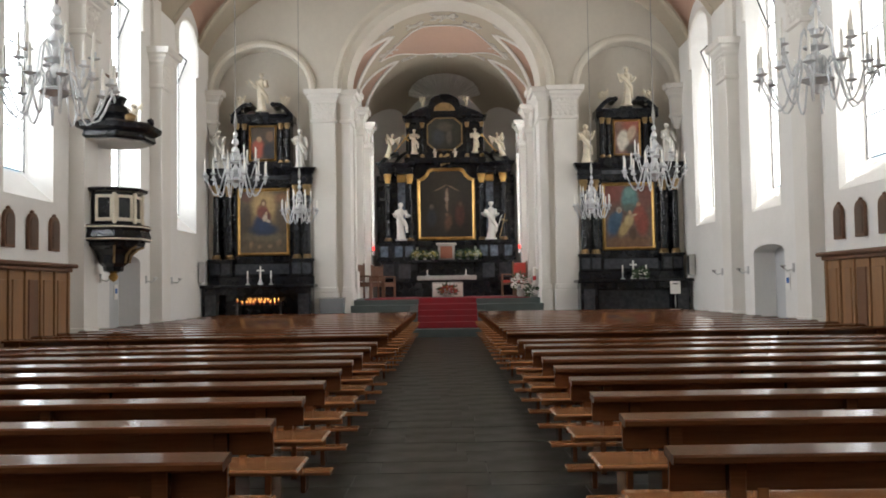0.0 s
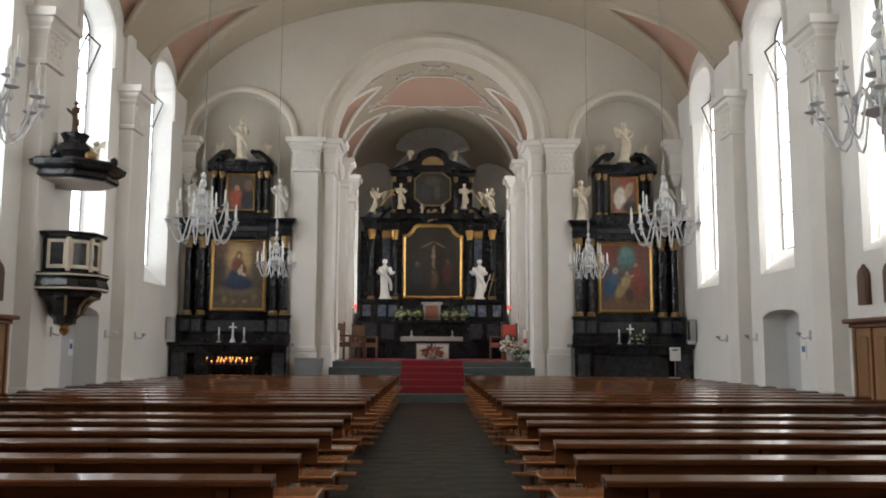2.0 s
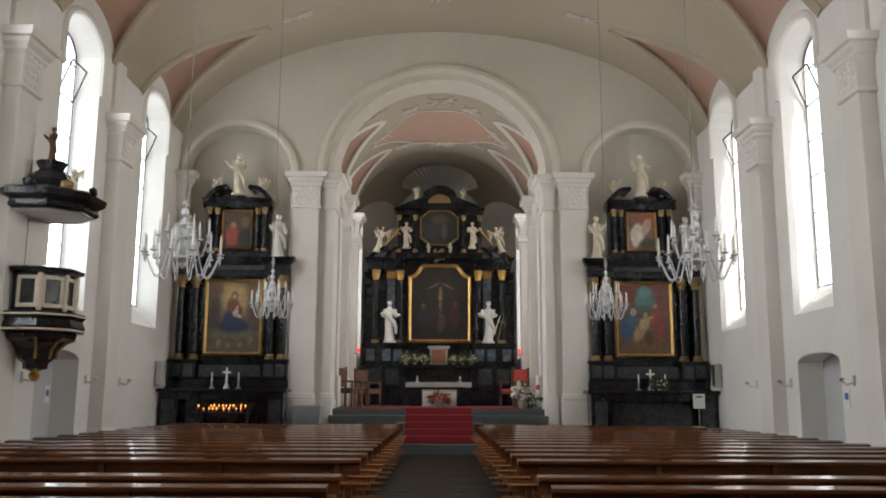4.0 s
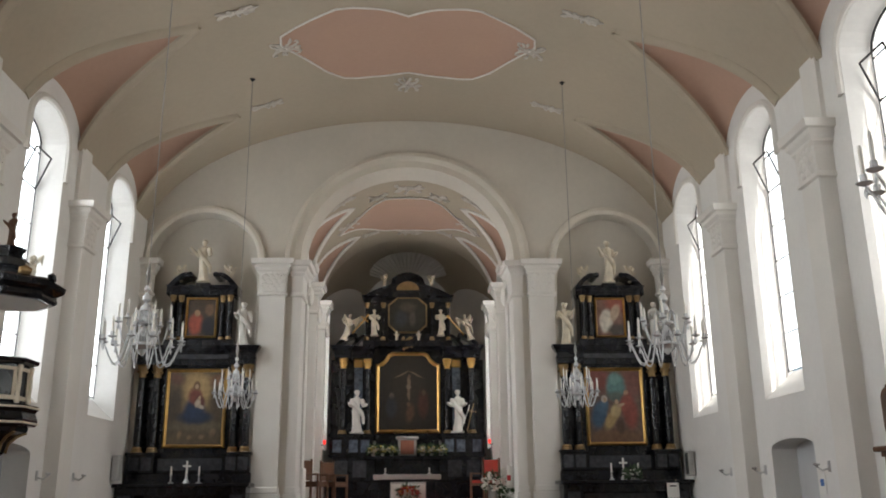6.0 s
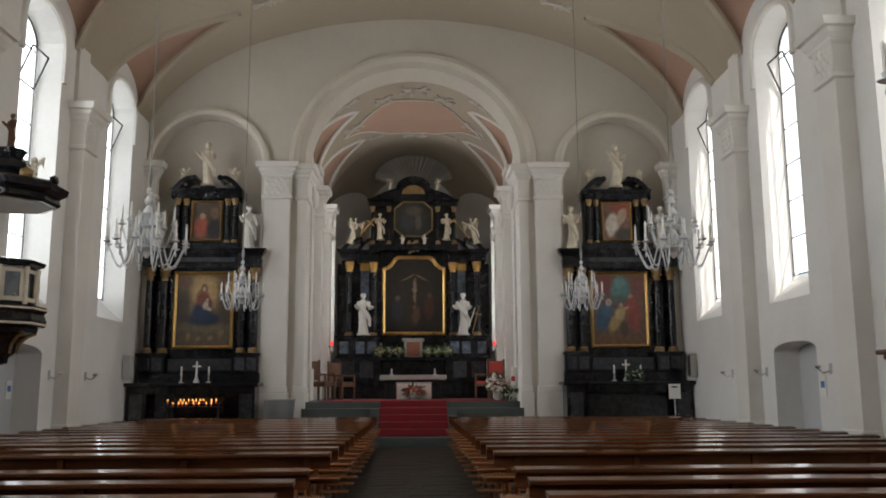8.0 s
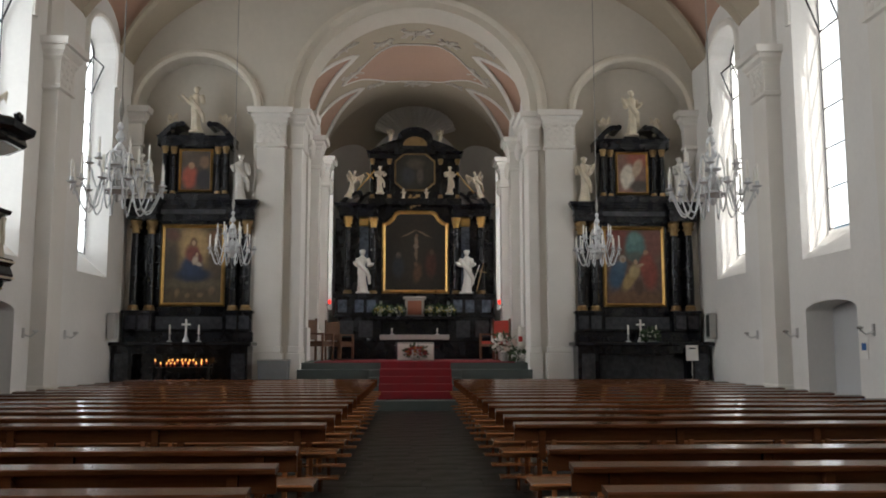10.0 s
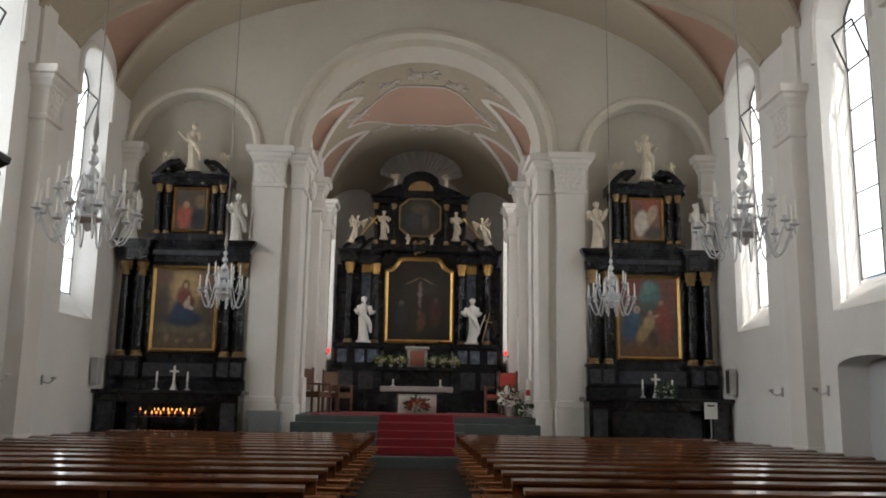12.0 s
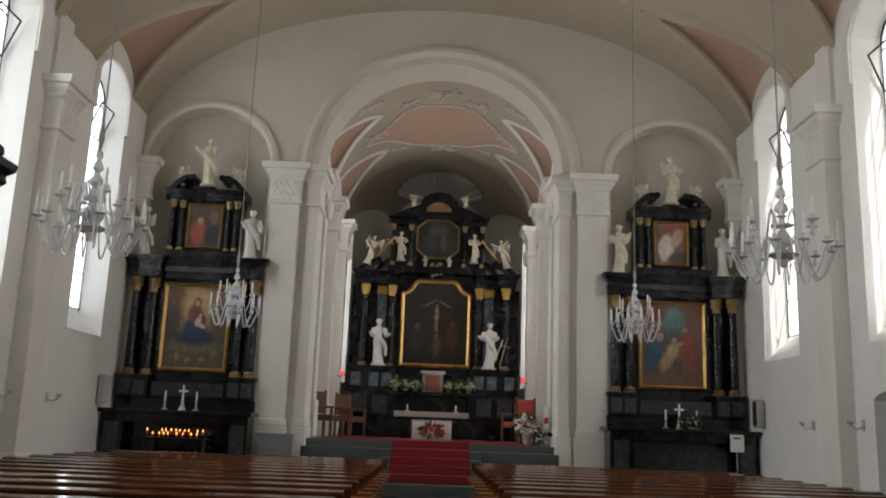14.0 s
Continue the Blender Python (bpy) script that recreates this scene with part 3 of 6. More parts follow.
# ---- pews ----
RAIL = 0.62           # top of the backs, in modules
PEW0, PEW1 = 0.745, 5.62
ROWS_Y = [-3.452 + 0.775 * i for i in range(15)] + [9.1 + 0.775 * i for i in range(14)]


def pew(sign, y):
    e = thing("pew", "long varnished brown wooden church pew with open plank back", "pew", "rows of church pews", (sign * (PEW0 + PEW1) / 2, y, 0))
    h = (PEW1 - PEW0) / 2
    bm = bmesh.new()
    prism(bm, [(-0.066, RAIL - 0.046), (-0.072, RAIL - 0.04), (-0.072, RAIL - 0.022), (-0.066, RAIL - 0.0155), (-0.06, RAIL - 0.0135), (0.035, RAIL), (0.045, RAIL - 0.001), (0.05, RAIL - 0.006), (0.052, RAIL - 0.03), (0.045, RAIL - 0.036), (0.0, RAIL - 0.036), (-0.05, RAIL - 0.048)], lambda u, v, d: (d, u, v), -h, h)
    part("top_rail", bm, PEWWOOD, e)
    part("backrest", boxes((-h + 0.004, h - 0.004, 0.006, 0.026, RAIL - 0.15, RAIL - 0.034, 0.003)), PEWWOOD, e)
    part("seat", boxes((-h - 0.075, h + 0.04, 0.13, 0.46, 0.352, 0.376, 0.009)), SEATWOOD, e, "lighter wooden seat plank")
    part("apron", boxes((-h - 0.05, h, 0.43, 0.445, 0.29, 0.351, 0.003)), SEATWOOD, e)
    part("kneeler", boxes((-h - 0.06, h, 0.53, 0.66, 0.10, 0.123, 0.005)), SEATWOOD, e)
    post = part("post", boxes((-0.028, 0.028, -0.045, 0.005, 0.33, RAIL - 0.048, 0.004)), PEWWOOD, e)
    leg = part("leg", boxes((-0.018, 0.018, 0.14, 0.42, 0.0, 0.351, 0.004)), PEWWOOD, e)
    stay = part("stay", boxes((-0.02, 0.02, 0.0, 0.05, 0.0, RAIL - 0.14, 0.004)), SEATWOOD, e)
    for k in range(5):
        x = -h + 0.22 + k * (2 * h - 0.44) / 4
        for o, nm in ((post, "post"), (leg, "leg")):
            if k == 0:
                o.location.x = x
            else:
                again(o, nm, pose(x, 0, 0), e)
        if k:
            again(stay, "stay", pose(x + 0.1, 0, 0), e)
    stay.location.x = -h + 0.32
    foot = part("kneeler_foot", boxes((-0.015, 0.015, 0.54, 0.65, 0.0, 0.099, 0.003)), PEWWOOD, e)
    foot.location.x = -h + 0.10
    again(foot, "kneeler_foot", pose(0, 0, 0), e)
    return e


first = pew(1, ROWS_Y[0])
for i, y in enumerate(ROWS_Y):
    for sign in (1, -1):
        if i == 0 and sign == 1:
            continue
        c = copy_thing(first, pose(sign * (PEW0 + PEW1) / 2, y, 0))
        if sign < 0:
            c.scale.x = -1

# ---- altars ----
def painted(name, base, blobs, rough=0.45):
    """An old oil painting: soft patches of colour on a dark ground, in the canvas's own metres."""
    m = material(name, base, rough, vary=0.35, scale=4, fine=30, bump=0.08)
    nodes, link = m.node_tree.nodes, m.node_tree.links.new
    b = nodes["Principled BSDF"]
    last = b.inputs["Base Color"].links[0].from_socket
    co = nodes.new("ShaderNodeTexCoord")
    nz = nodes.new("ShaderNodeTexNoise")
    nz.inputs["Scale"].default_value, nz.inputs["Detail"].default_value = 5.0, 7
    link(co.outputs["Object"], nz.inputs["Vector"])
    warp = nodes.new("ShaderNodeVectorMath")
    warp.operation = "MULTIPLY_ADD"
    link(nz.outputs["Color"], warp.inputs[0])
    warp.inputs[1].default_value = (0.08, 0.0, 0.08)
    link(co.outputs["Object"], warp.inputs[2])
    for cx, cz, rx, rz, turn, soft, color in blobs:
        mp = nodes.new("ShaderNodeMapping")
        mp.vector_type = "TEXTURE"
        mp.inputs["Location"].default_value = (cx + 0.04, 0, cz + 0.04)
        mp.inputs["Rotation"].default_value = (0, radians(turn), 0)
        mp.inputs["Scale"].default_value = (rx, 100, rz)
        link(warp.outputs[0], mp.inputs[0])
        ln = nodes.new("ShaderNodeVectorMath")
        ln.operation = "LENGTH"
        link(mp.outputs[0], ln.inputs[0])
        mr = nodes.new("ShaderNodeMapRange")
        mr.interpolation_type = "SMOOTHSTEP"
        mr.inputs["From Min"].default_value, mr.inputs["From Max"].default_value = 1.08 + 0.75 * soft, max(0.0, 0.92 - 0.75 * soft)
        link(ln.outputs["Value"], mr.inputs["Value"])
        mix = nodes.new("ShaderNodeMix")
        mix.data_type = "RGBA"
        link(mr.outputs[0], mix.inputs[0])
        link(last, mix.inputs[6])
        mix.inputs[7].default_value = (*color, 1)
        last = mix.outputs[2]
    # aged, uneven varnish
    age = nodes.new("ShaderNodeTexNoise")
    age.inputs["Scale"].default_value, age.inputs["Detail"].default_value = 9.0, 8
    link(co.outputs["Object"], age.inputs["Vector"])
    tone = nodes.new("ShaderNodeMapRange")
    tone.inputs["From Min"].default_value, tone.inputs["From Max"].default_value = 0.3, 0.7
    tone.inputs["To Min"].default_value, tone.inputs["To Max"].default_value = 0.72, 1.12
    link(age.outputs[0], tone.inputs["Value"])
    mul = nodes.new("ShaderNodeVectorMath")
    mul.operation = "SCALE"
    link(last, mul.inputs[0])
    link(tone.outputs[0], mul.inputs["Scale"])
    link(mul.outputs[0], b.inputs["Base Color"])
    return m


PIC_GLORY = painted("painting_glory", (0.085, 0.066, 0.042), [
    (0.0, 0.36, 0.46, 0.44, 0, 0.6, (0.30, 0.20, 0.09)), (0.0, 0.44, 0.30, 0.34, 0, 0.5, (0.48, 0.33, 0.15)),
    (-0.46, 0.66, 0.17, 0.13, 30, 0.6, (0.16, 0.075, 0.05)), (0.46, 0.62, 0.16, 0.14, -20, 0.6, (0.22, 0.11, 0.06)),
    (-0.48, 0.1, 0.16, 0.4, 10, 0.6, (0.07, 0.052, 0.035)), (0.48, 0.1, 0.15, 0.4, -10, 0.6, (0.09, 0.066, 0.042)),
    (0.0, -0.42, 0.6, 0.14, 0, 0.6, (0.15, 0.12, 0.075)), (0.0, -0.68, 0.62, 0.16, 0, 0.6, (0.12, 0.09, 0.055)),
    (0.0, -0.20, 0.36, 0.16, 0, 0.4, (0.018, 0.032, 0.075)), (-0.03, -0.02, 0.22, 0.24, 8, 0.4, (0.022, 0.042, 0.10)),
    (-0.02, 0.26, 0.15, 0.19, 0, 0.4, (0.21, 0.062, 0.045)), (0.09, 0.16, 0.10, 0.15, -12, 0.4, (0.15, 0.05, 0.04)),
    (0.0, 0.5, 0.075, 0.105, 0, 0.4, (0.16, 0.085, 0.045)), (0.0, 0.485, 0.042, 0.062, 0, 0.4, (0.52, 0.36, 0.23)),
    (0.04, 0.11, 0.06, 0.10, 20, 0.4, (0.56, 0.46, 0.36)), (0.10, 0.03, 0.09, 0.045, 25, 0.4, (0.50, 0.42, 0.34)),
    (0.08, 0.23, 0.034, 0.044, 0, 0.4, (0.50, 0.34, 0.22)),
    (-0.32, -0.6, 0.05, 0.09, 12, 0.6, (0.28, 0.18, 0.10)), (-0.1, -0.66, 0.05, 0.05, 0, 0.6, (0.26, 0.17, 0.10)),
    (0.16, -0.64, 0.06, 0.05, 0, 0.6, (0.24, 0.16, 0.10)), (0.40, -0.55, 0.06, 0.08, 0, 0.6, (0.22, 0.14, 0.085))])
PIC_HOLY = painted("painting_garments", (0.14, 0.088, 0.066), [
    (-0.42, 0.62, 0.34, 0.28, 0, 0.5, (0.20, 0.06, 0.045)), (0.42, 0.55, 0.3, 0.34, 0, 0.5, (0.19, 0.075, 0.058)),
    (0.04, 0.46, 0.22, 0.30, 0, 0.3, (0.10, 0.215, 0.215)), (0.02, 0.62, 0.12, 0.13, 0, 0.5, (0.15, 0.29, 0.27)),
    (0.04, 0.22, 0.2, 0.12, 0, 0.5, (0.09, 0.12, 0.11)), (0.0, -0.70, 0.66, 0.17, 0, 0.5, (0.17, 0.092, 0.05)),
    (0.34, -0.12, 0.17, 0.38, -4, 0.35, (0.24, 0.058, 0.042)), (0.24, 0.08, 0.12, 0.20, 20, 0.4, (0.28, 0.075, 0.05)),
    (-0.38, -0.20, 0.17, 0.32, 14, 0.35, (0.045, 0.098, 0.17)), (-0.28, -0.02, 0.11, 0.16, 20, 0.4, (0.06, 0.12, 0.19)),
    (-0.10, -0.30, 0.12, 0.26, 34, 0.35, (0.36, 0.26, 0.115)), (0.02, -0.10, 0.11, 0.15, 10, 0.4, (0.42, 0.32, 0.16)),
    (0.10, -0.46, 0.10, 0.16, 0, 0.5, (0.085, 0.05, 0.035)),
    (-0.25, 0.17, 0.07, 0.085, 0, 0.35, (0.46, 0.39, 0.32)), (-0.24, 0.14, 0.035, 0.045, 0, 0.4, (0.42, 0.28, 0.19)),
    (0.04, 0.10, 0.045, 0.055, 0, 0.4, (0.44, 0.29, 0.19)), (0.26, 0.31, 0.05, 0.062, 0, 0.4, (0.36, 0.20, 0.13)),
    (0.13, 0.02, 0.10, 0.035, -20, 0.5, (0.40, 0.28, 0.18))])
PIC_CROSS = painted("painting_cross", (0.018, 0.015, 0.012), [
    (0.0, 0.05, 0.55, 0.9, 0, 0.6, (0.032, 0.025, 0.018)), (0.02, 0.30, 0.055, 0.20, 0, 0.4, (0.26, 0.19, 0.135)),
    (0.02, 0.0, 0.042, 0.24, -3, 0.4, (0.22, 0.16, 0.11)), (0.02, 0.17, 0.075, 0.06, 0, 0.4, (0.30, 0.24, 0.19)),
    (-0.2, 0.55, 0.22, 0.026, -26, 0.5, (0.22, 0.16, 0.11)), (0.24, 0.55, 0.22, 0.026, 26, 0.5, (0.22, 0.16, 0.11)),
    (0.04, 0.50, 0.045, 0.055, 0, 0.4, (0.20, 0.13, 0.09)), (-0.50, -0.10, 0.07, 0.09, 0, 0.5, (0.15, 0.12, 0.10)),
    (-0.50, -0.45, 0.17, 0.30, 0, 0.5, (0.028, 0.032, 0.045)), (0.46, -0.35, 0.16, 0.38, 0, 0.5, (0.075, 0.026, 0.02)),
    (0.48, 0.0, 0.06, 0.08, 0, 0.5, (0.11, 0.075, 0.05)), (0.06, -0.62, 0.12, 0.26, 8, 0.5, (0.11, 0.06, 0.036)),
    (0.02, -0.36, 0.055, 0.07, 0, 0.5, (0.15, 0.095, 0.06))])
PIC_UPPER_A = painted("painting_scholars", (0.07, 0.05, 0.035), [
    (-0.12, -0.15, 0.17, 0.24, 0, 0.3, (0.34, 0.07, 0.04)), (0.2, -0.2, 0.2, 0.22, 0, 0.3, (0.02, 0.02, 0.025)),
    (-0.1, 0.1, 0.07, 0.08, 0, 0.3, (0.42, 0.26, 0.15)), (0.18, 0.18, 0.09, 0.13, 0, 0.4, (0.20, 0.12, 0.07))])
PIC_UPPER_B = painted("painting_white_robe", (0.20, 0.11, 0.085), [
    (0.2, 0.35, 0.3, 0.2, 0, 0.4, (0.30, 0.09, 0.06)), (-0.1, -0.08, 0.16, 0.27, 8, 0.2, (0.62, 0.58, 0.50)),
    (0.12, 0.12, 0.10, 0.20, 20, 0.3, (0.48, 0.36, 0.26)), (0.16, -0.3, 0.2, 0.14, 0, 0.4, (0.07, 0.06, 0.05))])
PIC_OCTA = painted("painting_dark_oval", (0.03, 0.028, 0.022), [
    (0.15, -0.1, 0.1, 0.25, 0, 0.5, (0.10, 0.09, 0.075)), (-0.2, -0.1, 0.2, 0.25, 0, 0.5, (0.045, 0.05, 0.06)), (0.0, 0.25, 0.25, 0.15, 0, 0.5, (0.09, 0.08, 0.06))])


def upright(u, v, d):
    return (u, d, v)


def rect(hw, hh):
    return [(-hw, -hh), (hw, -hh), (hw, hh), (-hw, hh)]


def picture(parent, at, outline, border, canvas, frame_mat=None, name="painting"):
    """A canvas in a moulded frame, both parts of the altar."""
    big = max(abs(u) for u, v in outline), max(abs(v) for u, v in outline)
    inner = [(u * (1 - border / big[0]), v * (1 - border / big[1])) for u, v in outline]
    mid = [(u * (1 - 0.45 * border / big[0]), v * (1 - 0.45 * border / big[1])) for u, v in outline]
    bm = bmesh.new()
    n = len(outline)
    rings = [[bm.verts.new((u, d, v)) for u, v in o] for o, d in ((outline, 0.06), (outline, -0.02), (mid, -0.055), (inner, -0.01), (inner, 0.06))]
    for a, b in zip(rings, rings[1:] + rings[:1]):
        for i in range(n):
            j = (i + 1) % n
            bm.faces.new((a[i], a[j], b[j], b[i]))
    f = part("picture_frame", bm, frame_mat or GILT, parent, "gilded moulded picture frame")
    f.location = at
    bm = bmesh.new()
    prism(bm, inner, upright, 0.005, 0.05)
    c = part(name, bm, canvas, parent, "old darkened oil painting on canvas")
    c.location = at
    return f


def column(parent, spots, r, z0, z1, shaft_mat=None, cap_mat=None, seg=18):
    """Columns with gilt base and leafy capital; each shaft, base and capital is a part."""
    h = z1 - z0
    cap_h = min(0.32, 0.16 * h)
    made = None
    for x, y in spots:
        if made is None:
            bm = lathe(bmesh.new(), [(r * 1.0, 0.0), (r * 1.02, h * 0.3), (r * 0.86, h - cap_h)], seg)
            s = part("column_shaft", bm, shaft_mat or BLACK, parent, smooth=True)
            bm = lathe(bmesh.new(), [(r * 1.45, -0.09), (r * 1.45, -0.06), (r * 1.2, -0.05), (r * 1.35, -0.02), (r * 1.05, 0.02)], seg)
            b = part("column_base", bm, GILTDULL, parent, "gilded column base", smooth=True)
            bm = lathe(bmesh.new(), [(r * 0.9, 0), (r * 1.05, 0.02), (r * 0.95, 0.04), (r * 1.1, cap_h * 0.5), (r * 1.55, cap_h * 0.9), (r * 1.3, cap_h)], 12, wobble=lambda a, z: 0.12 * math.sin(6 * a))
            for k in range(12):
                a = 2 * math.pi * k / 12
                ball(bm, (r * 1.25 * math.cos(a), r * 1.25 * math.sin(a), cap_h * (0.45 if k % 2 else 0.8)), r * 0.30, 1, 1, 1.3, 1)
            c = part("column_capital", bm, cap_mat or GILT, parent, "gilded leaf capital", smooth=True)
            made = s, b, c
            s.location, b.location, c.location = (x, y, z0), (x, y, z0), (x, y, z1 - cap_h)
        else:
            again(made[0], "column_shaft", pose(x, y, z0), parent)
            again(made[1], "column_base", pose(x, y, z0), parent)
            again(made[2], "column_capital", pose(x, y, z1 - cap_h), parent)


def cornice(bm, x0, x1, y, back, z0, z1, out=0.12):
    """A moulded entablature."""
    h = z1 - z0
    stepped(bm, x0, x1, y, back, [(z0 + k * h, o * out) for k, o in ((0, 0.0), (0.28, 0.0), (0.3, 0.15), (0.36, 0.15), (0.37, -0.03), (0.62, -0.03), (0.63, 0.3), (0.74, 0.4), (0.76, 0.7), (0.88, 0.85), (0.89, 1.0), (1.0, 1.05))], (1, 1, 1, 0))


def statue(name, h, at, mat, label, seed=1, turn=0.0, arms=((-0.5, 0.5), (0.6, 0.3)), wings=False, lean=0.0, child=False, staff=None, category="statue"):
    """A robed carved figure as one plain mesh, standing on at."""
    rng = random.Random(seed)
    f1, f2, ph = rng.randint(5, 7), rng.randint(9, 12), rng.uniform(0, 6)
    bm = bmesh.new()
    fold = lambda a, z: 0.10 * math.sin(f1 * a + ph + 3 * z / h) * max(0.15, 1 - z / (0.8 * h)) + 0.04 * math.sin(f2 * a + 5 * z / h)
    prof = [(0.135, 0.0), (0.14, 0.03), (0.115, 0.18), (0.105, 0.36), (0.115, 0.5), (0.10, 0.6), (0.11, 0.7), (0.115, 0.77), (0.09, 0.82), (0.045, 0.845), (0.04, 0.87)]
    if child:
        prof = [(0.10, 0.0), (0.15, 0.12), (0.17, 0.3), (0.16, 0.5), (0.15, 0.62), (0.07, 0.68), (0.06, 0.70)]
    sway = rng.choice((-1, 1)) * 0.03
    lathe(bm, [(r * h * 0.86, z * h) for r, z in prof], 22, wobble=fold)
    for v in bm.verts:
        v.co.y *= 0.78
        v.co.x += sway * h * math.sin(math.pi * v.co.z / h)
    hz = 0.93 if not child else 0.82
    ball(bm, (sway * 0.3 * h, -0.015 * h, hz * h), (0.066 if not child else 0.12) * h, 0.92, 1.0, 1.15, 2)
    for k in range(6):
        a = 2 * math.pi * k / 6
        ball(bm, (sway * 0.3 * h + 0.05 * h * math.cos(a), 0.02 * h, (hz + 0.03) * h + 0.03 * h * math.sin(a)), 0.03 * h, 1, 1, 1, 1)
    sh = 0.78 if not child else 0.6
    for s, (ox, oz) in zip((-1, 1), arms):
        p0 = Vector((s * 0.11 * h, 0, sh * h))
        p1 = Vector((s * 0.155 * h, -0.05 * h, (sh - 0.16) * h))
        p2 = Vector((s * 0.15 * h + ox * 0.14 * h, -0.16 * h, (sh - 0.16) * h + oz * 0.28 * h))
        tube(bm, (p0, p1, (p1 + p2) / 2, p2), [0.062 * h, 0.06 * h, 0.045 * h, 0.03 * h], 8)
        ball(bm, p2, 0.032 * h, 1, 1, 1, 1)
    # a sash of cloth over the body
    tube(bm, [(-0.13 * h, -0.02 * h, 0.74 * h), (-0.04 * h, -0.12 * h, 0.6 * h), (0.08 * h, -0.12 * h, 0.47 * h), (0.14 * h, -0.03 * h, 0.36 * h), (0.16 * h, 0.0, 0.18 * h)], [0.04 * h, 0.05 * h, 0.055 * h, 0.05 * h, 0.03 * h], 8)
    if wings:
        for s in (-1, 1):
            for k in range(5):
                tube(bm, [(s * 0.05 * h, 0.09 * h, (0.62 + 0.03 * k) * h), (s * (0.2 + 0.03 * k) * h, 0.16 * h, (0.74 + 0.05 * k) * h), (s * (0.30 + 0.02 * k) * h, 0.18 * h, (0.5 + 0.09 * k) * h)], [0.04 * h, 0.05 * h, 0.012 * h], 6)
    if staff:
        tube(bm, [Vector(p) * h for p in staff], 0.014 * h, 6)
    lathe(bm, [(0.17 * h, -0.045 * h), (0.17 * h, 0.0)], 8)
    ob = part(name, bm, mat, smooth=True)
    mod = ob.modifiers.new("carving", "REMESH")
    mod.mode, mod.voxel_size, mod.use_smooth_shade = "VOXEL", 0.0125 * h, True
    ob.matrix_basis = pose(at[0], at[1], at[2] + 0.045 * h, 0, lean, turn)
    return tagged(ob, label, category)


def volute(bm, x, y, z, s, size, back):
    """One half of a broken, scrolled pediment, as thick wood."""
    pts = []
    for i in range(15):
        k = i / 14
        pts.append((x + s * size * (1 - k), z + size * 0.62 * math.sin(k * math.pi * 0.62)))
    low = [(u, v - size * (0.14 + 0.26 * (1 - i / 14))) for i, (u, v) in enumerate(pts)]
    prism(bm, pts + low[::-1], upright, y, back)
    lathe_at = pts[-1]
    bm2 = bm
    tube(bm2, ((lathe_at[0], y - 0.02, lathe_at[1] - 0.06 * size), (lathe_at[0], back, lathe_at[1] - 0.06 * size)), 0.13 * size, 10)


def candlestick(at, h, group, flame=False):
    e = thing("candlestick", "slim silvery candlestick with a white candle on the altar", "candlestick", group, at)
    part("stem", lathe(bmesh.new(), [(0.06, 0), (0.065, 0.012), (0.02, 0.04), (0.014, h * 0.2), (0.024, h * 0.26), (0.012, h * 0.32), (0.014, h * 0.46), (0.04, h * 0.5), (0.015, h * 0.51)], 12), SILVER, e, smooth=True)
    part("candle", lathe(bmesh.new(), [(0.018, h * 0.5), (0.018, h)], 10), WAX, e, "white wax candle", smooth=True)
    return e


SILVER = material("tarnished_silver", (0.6, 0.6, 0.6), 0.3, metal=0.8, vary=0.1)
WAX = material("white_wax", (0.82, 0.80, 0.74), 0.45, vary=0.04)
FLAME = glow("candle_flame", (1.0, 0.42, 0.10), 4.0)
REDCUP = material("red_candle_cup", (0.45, 0.05, 0.02), 0.3, vary=0.2)


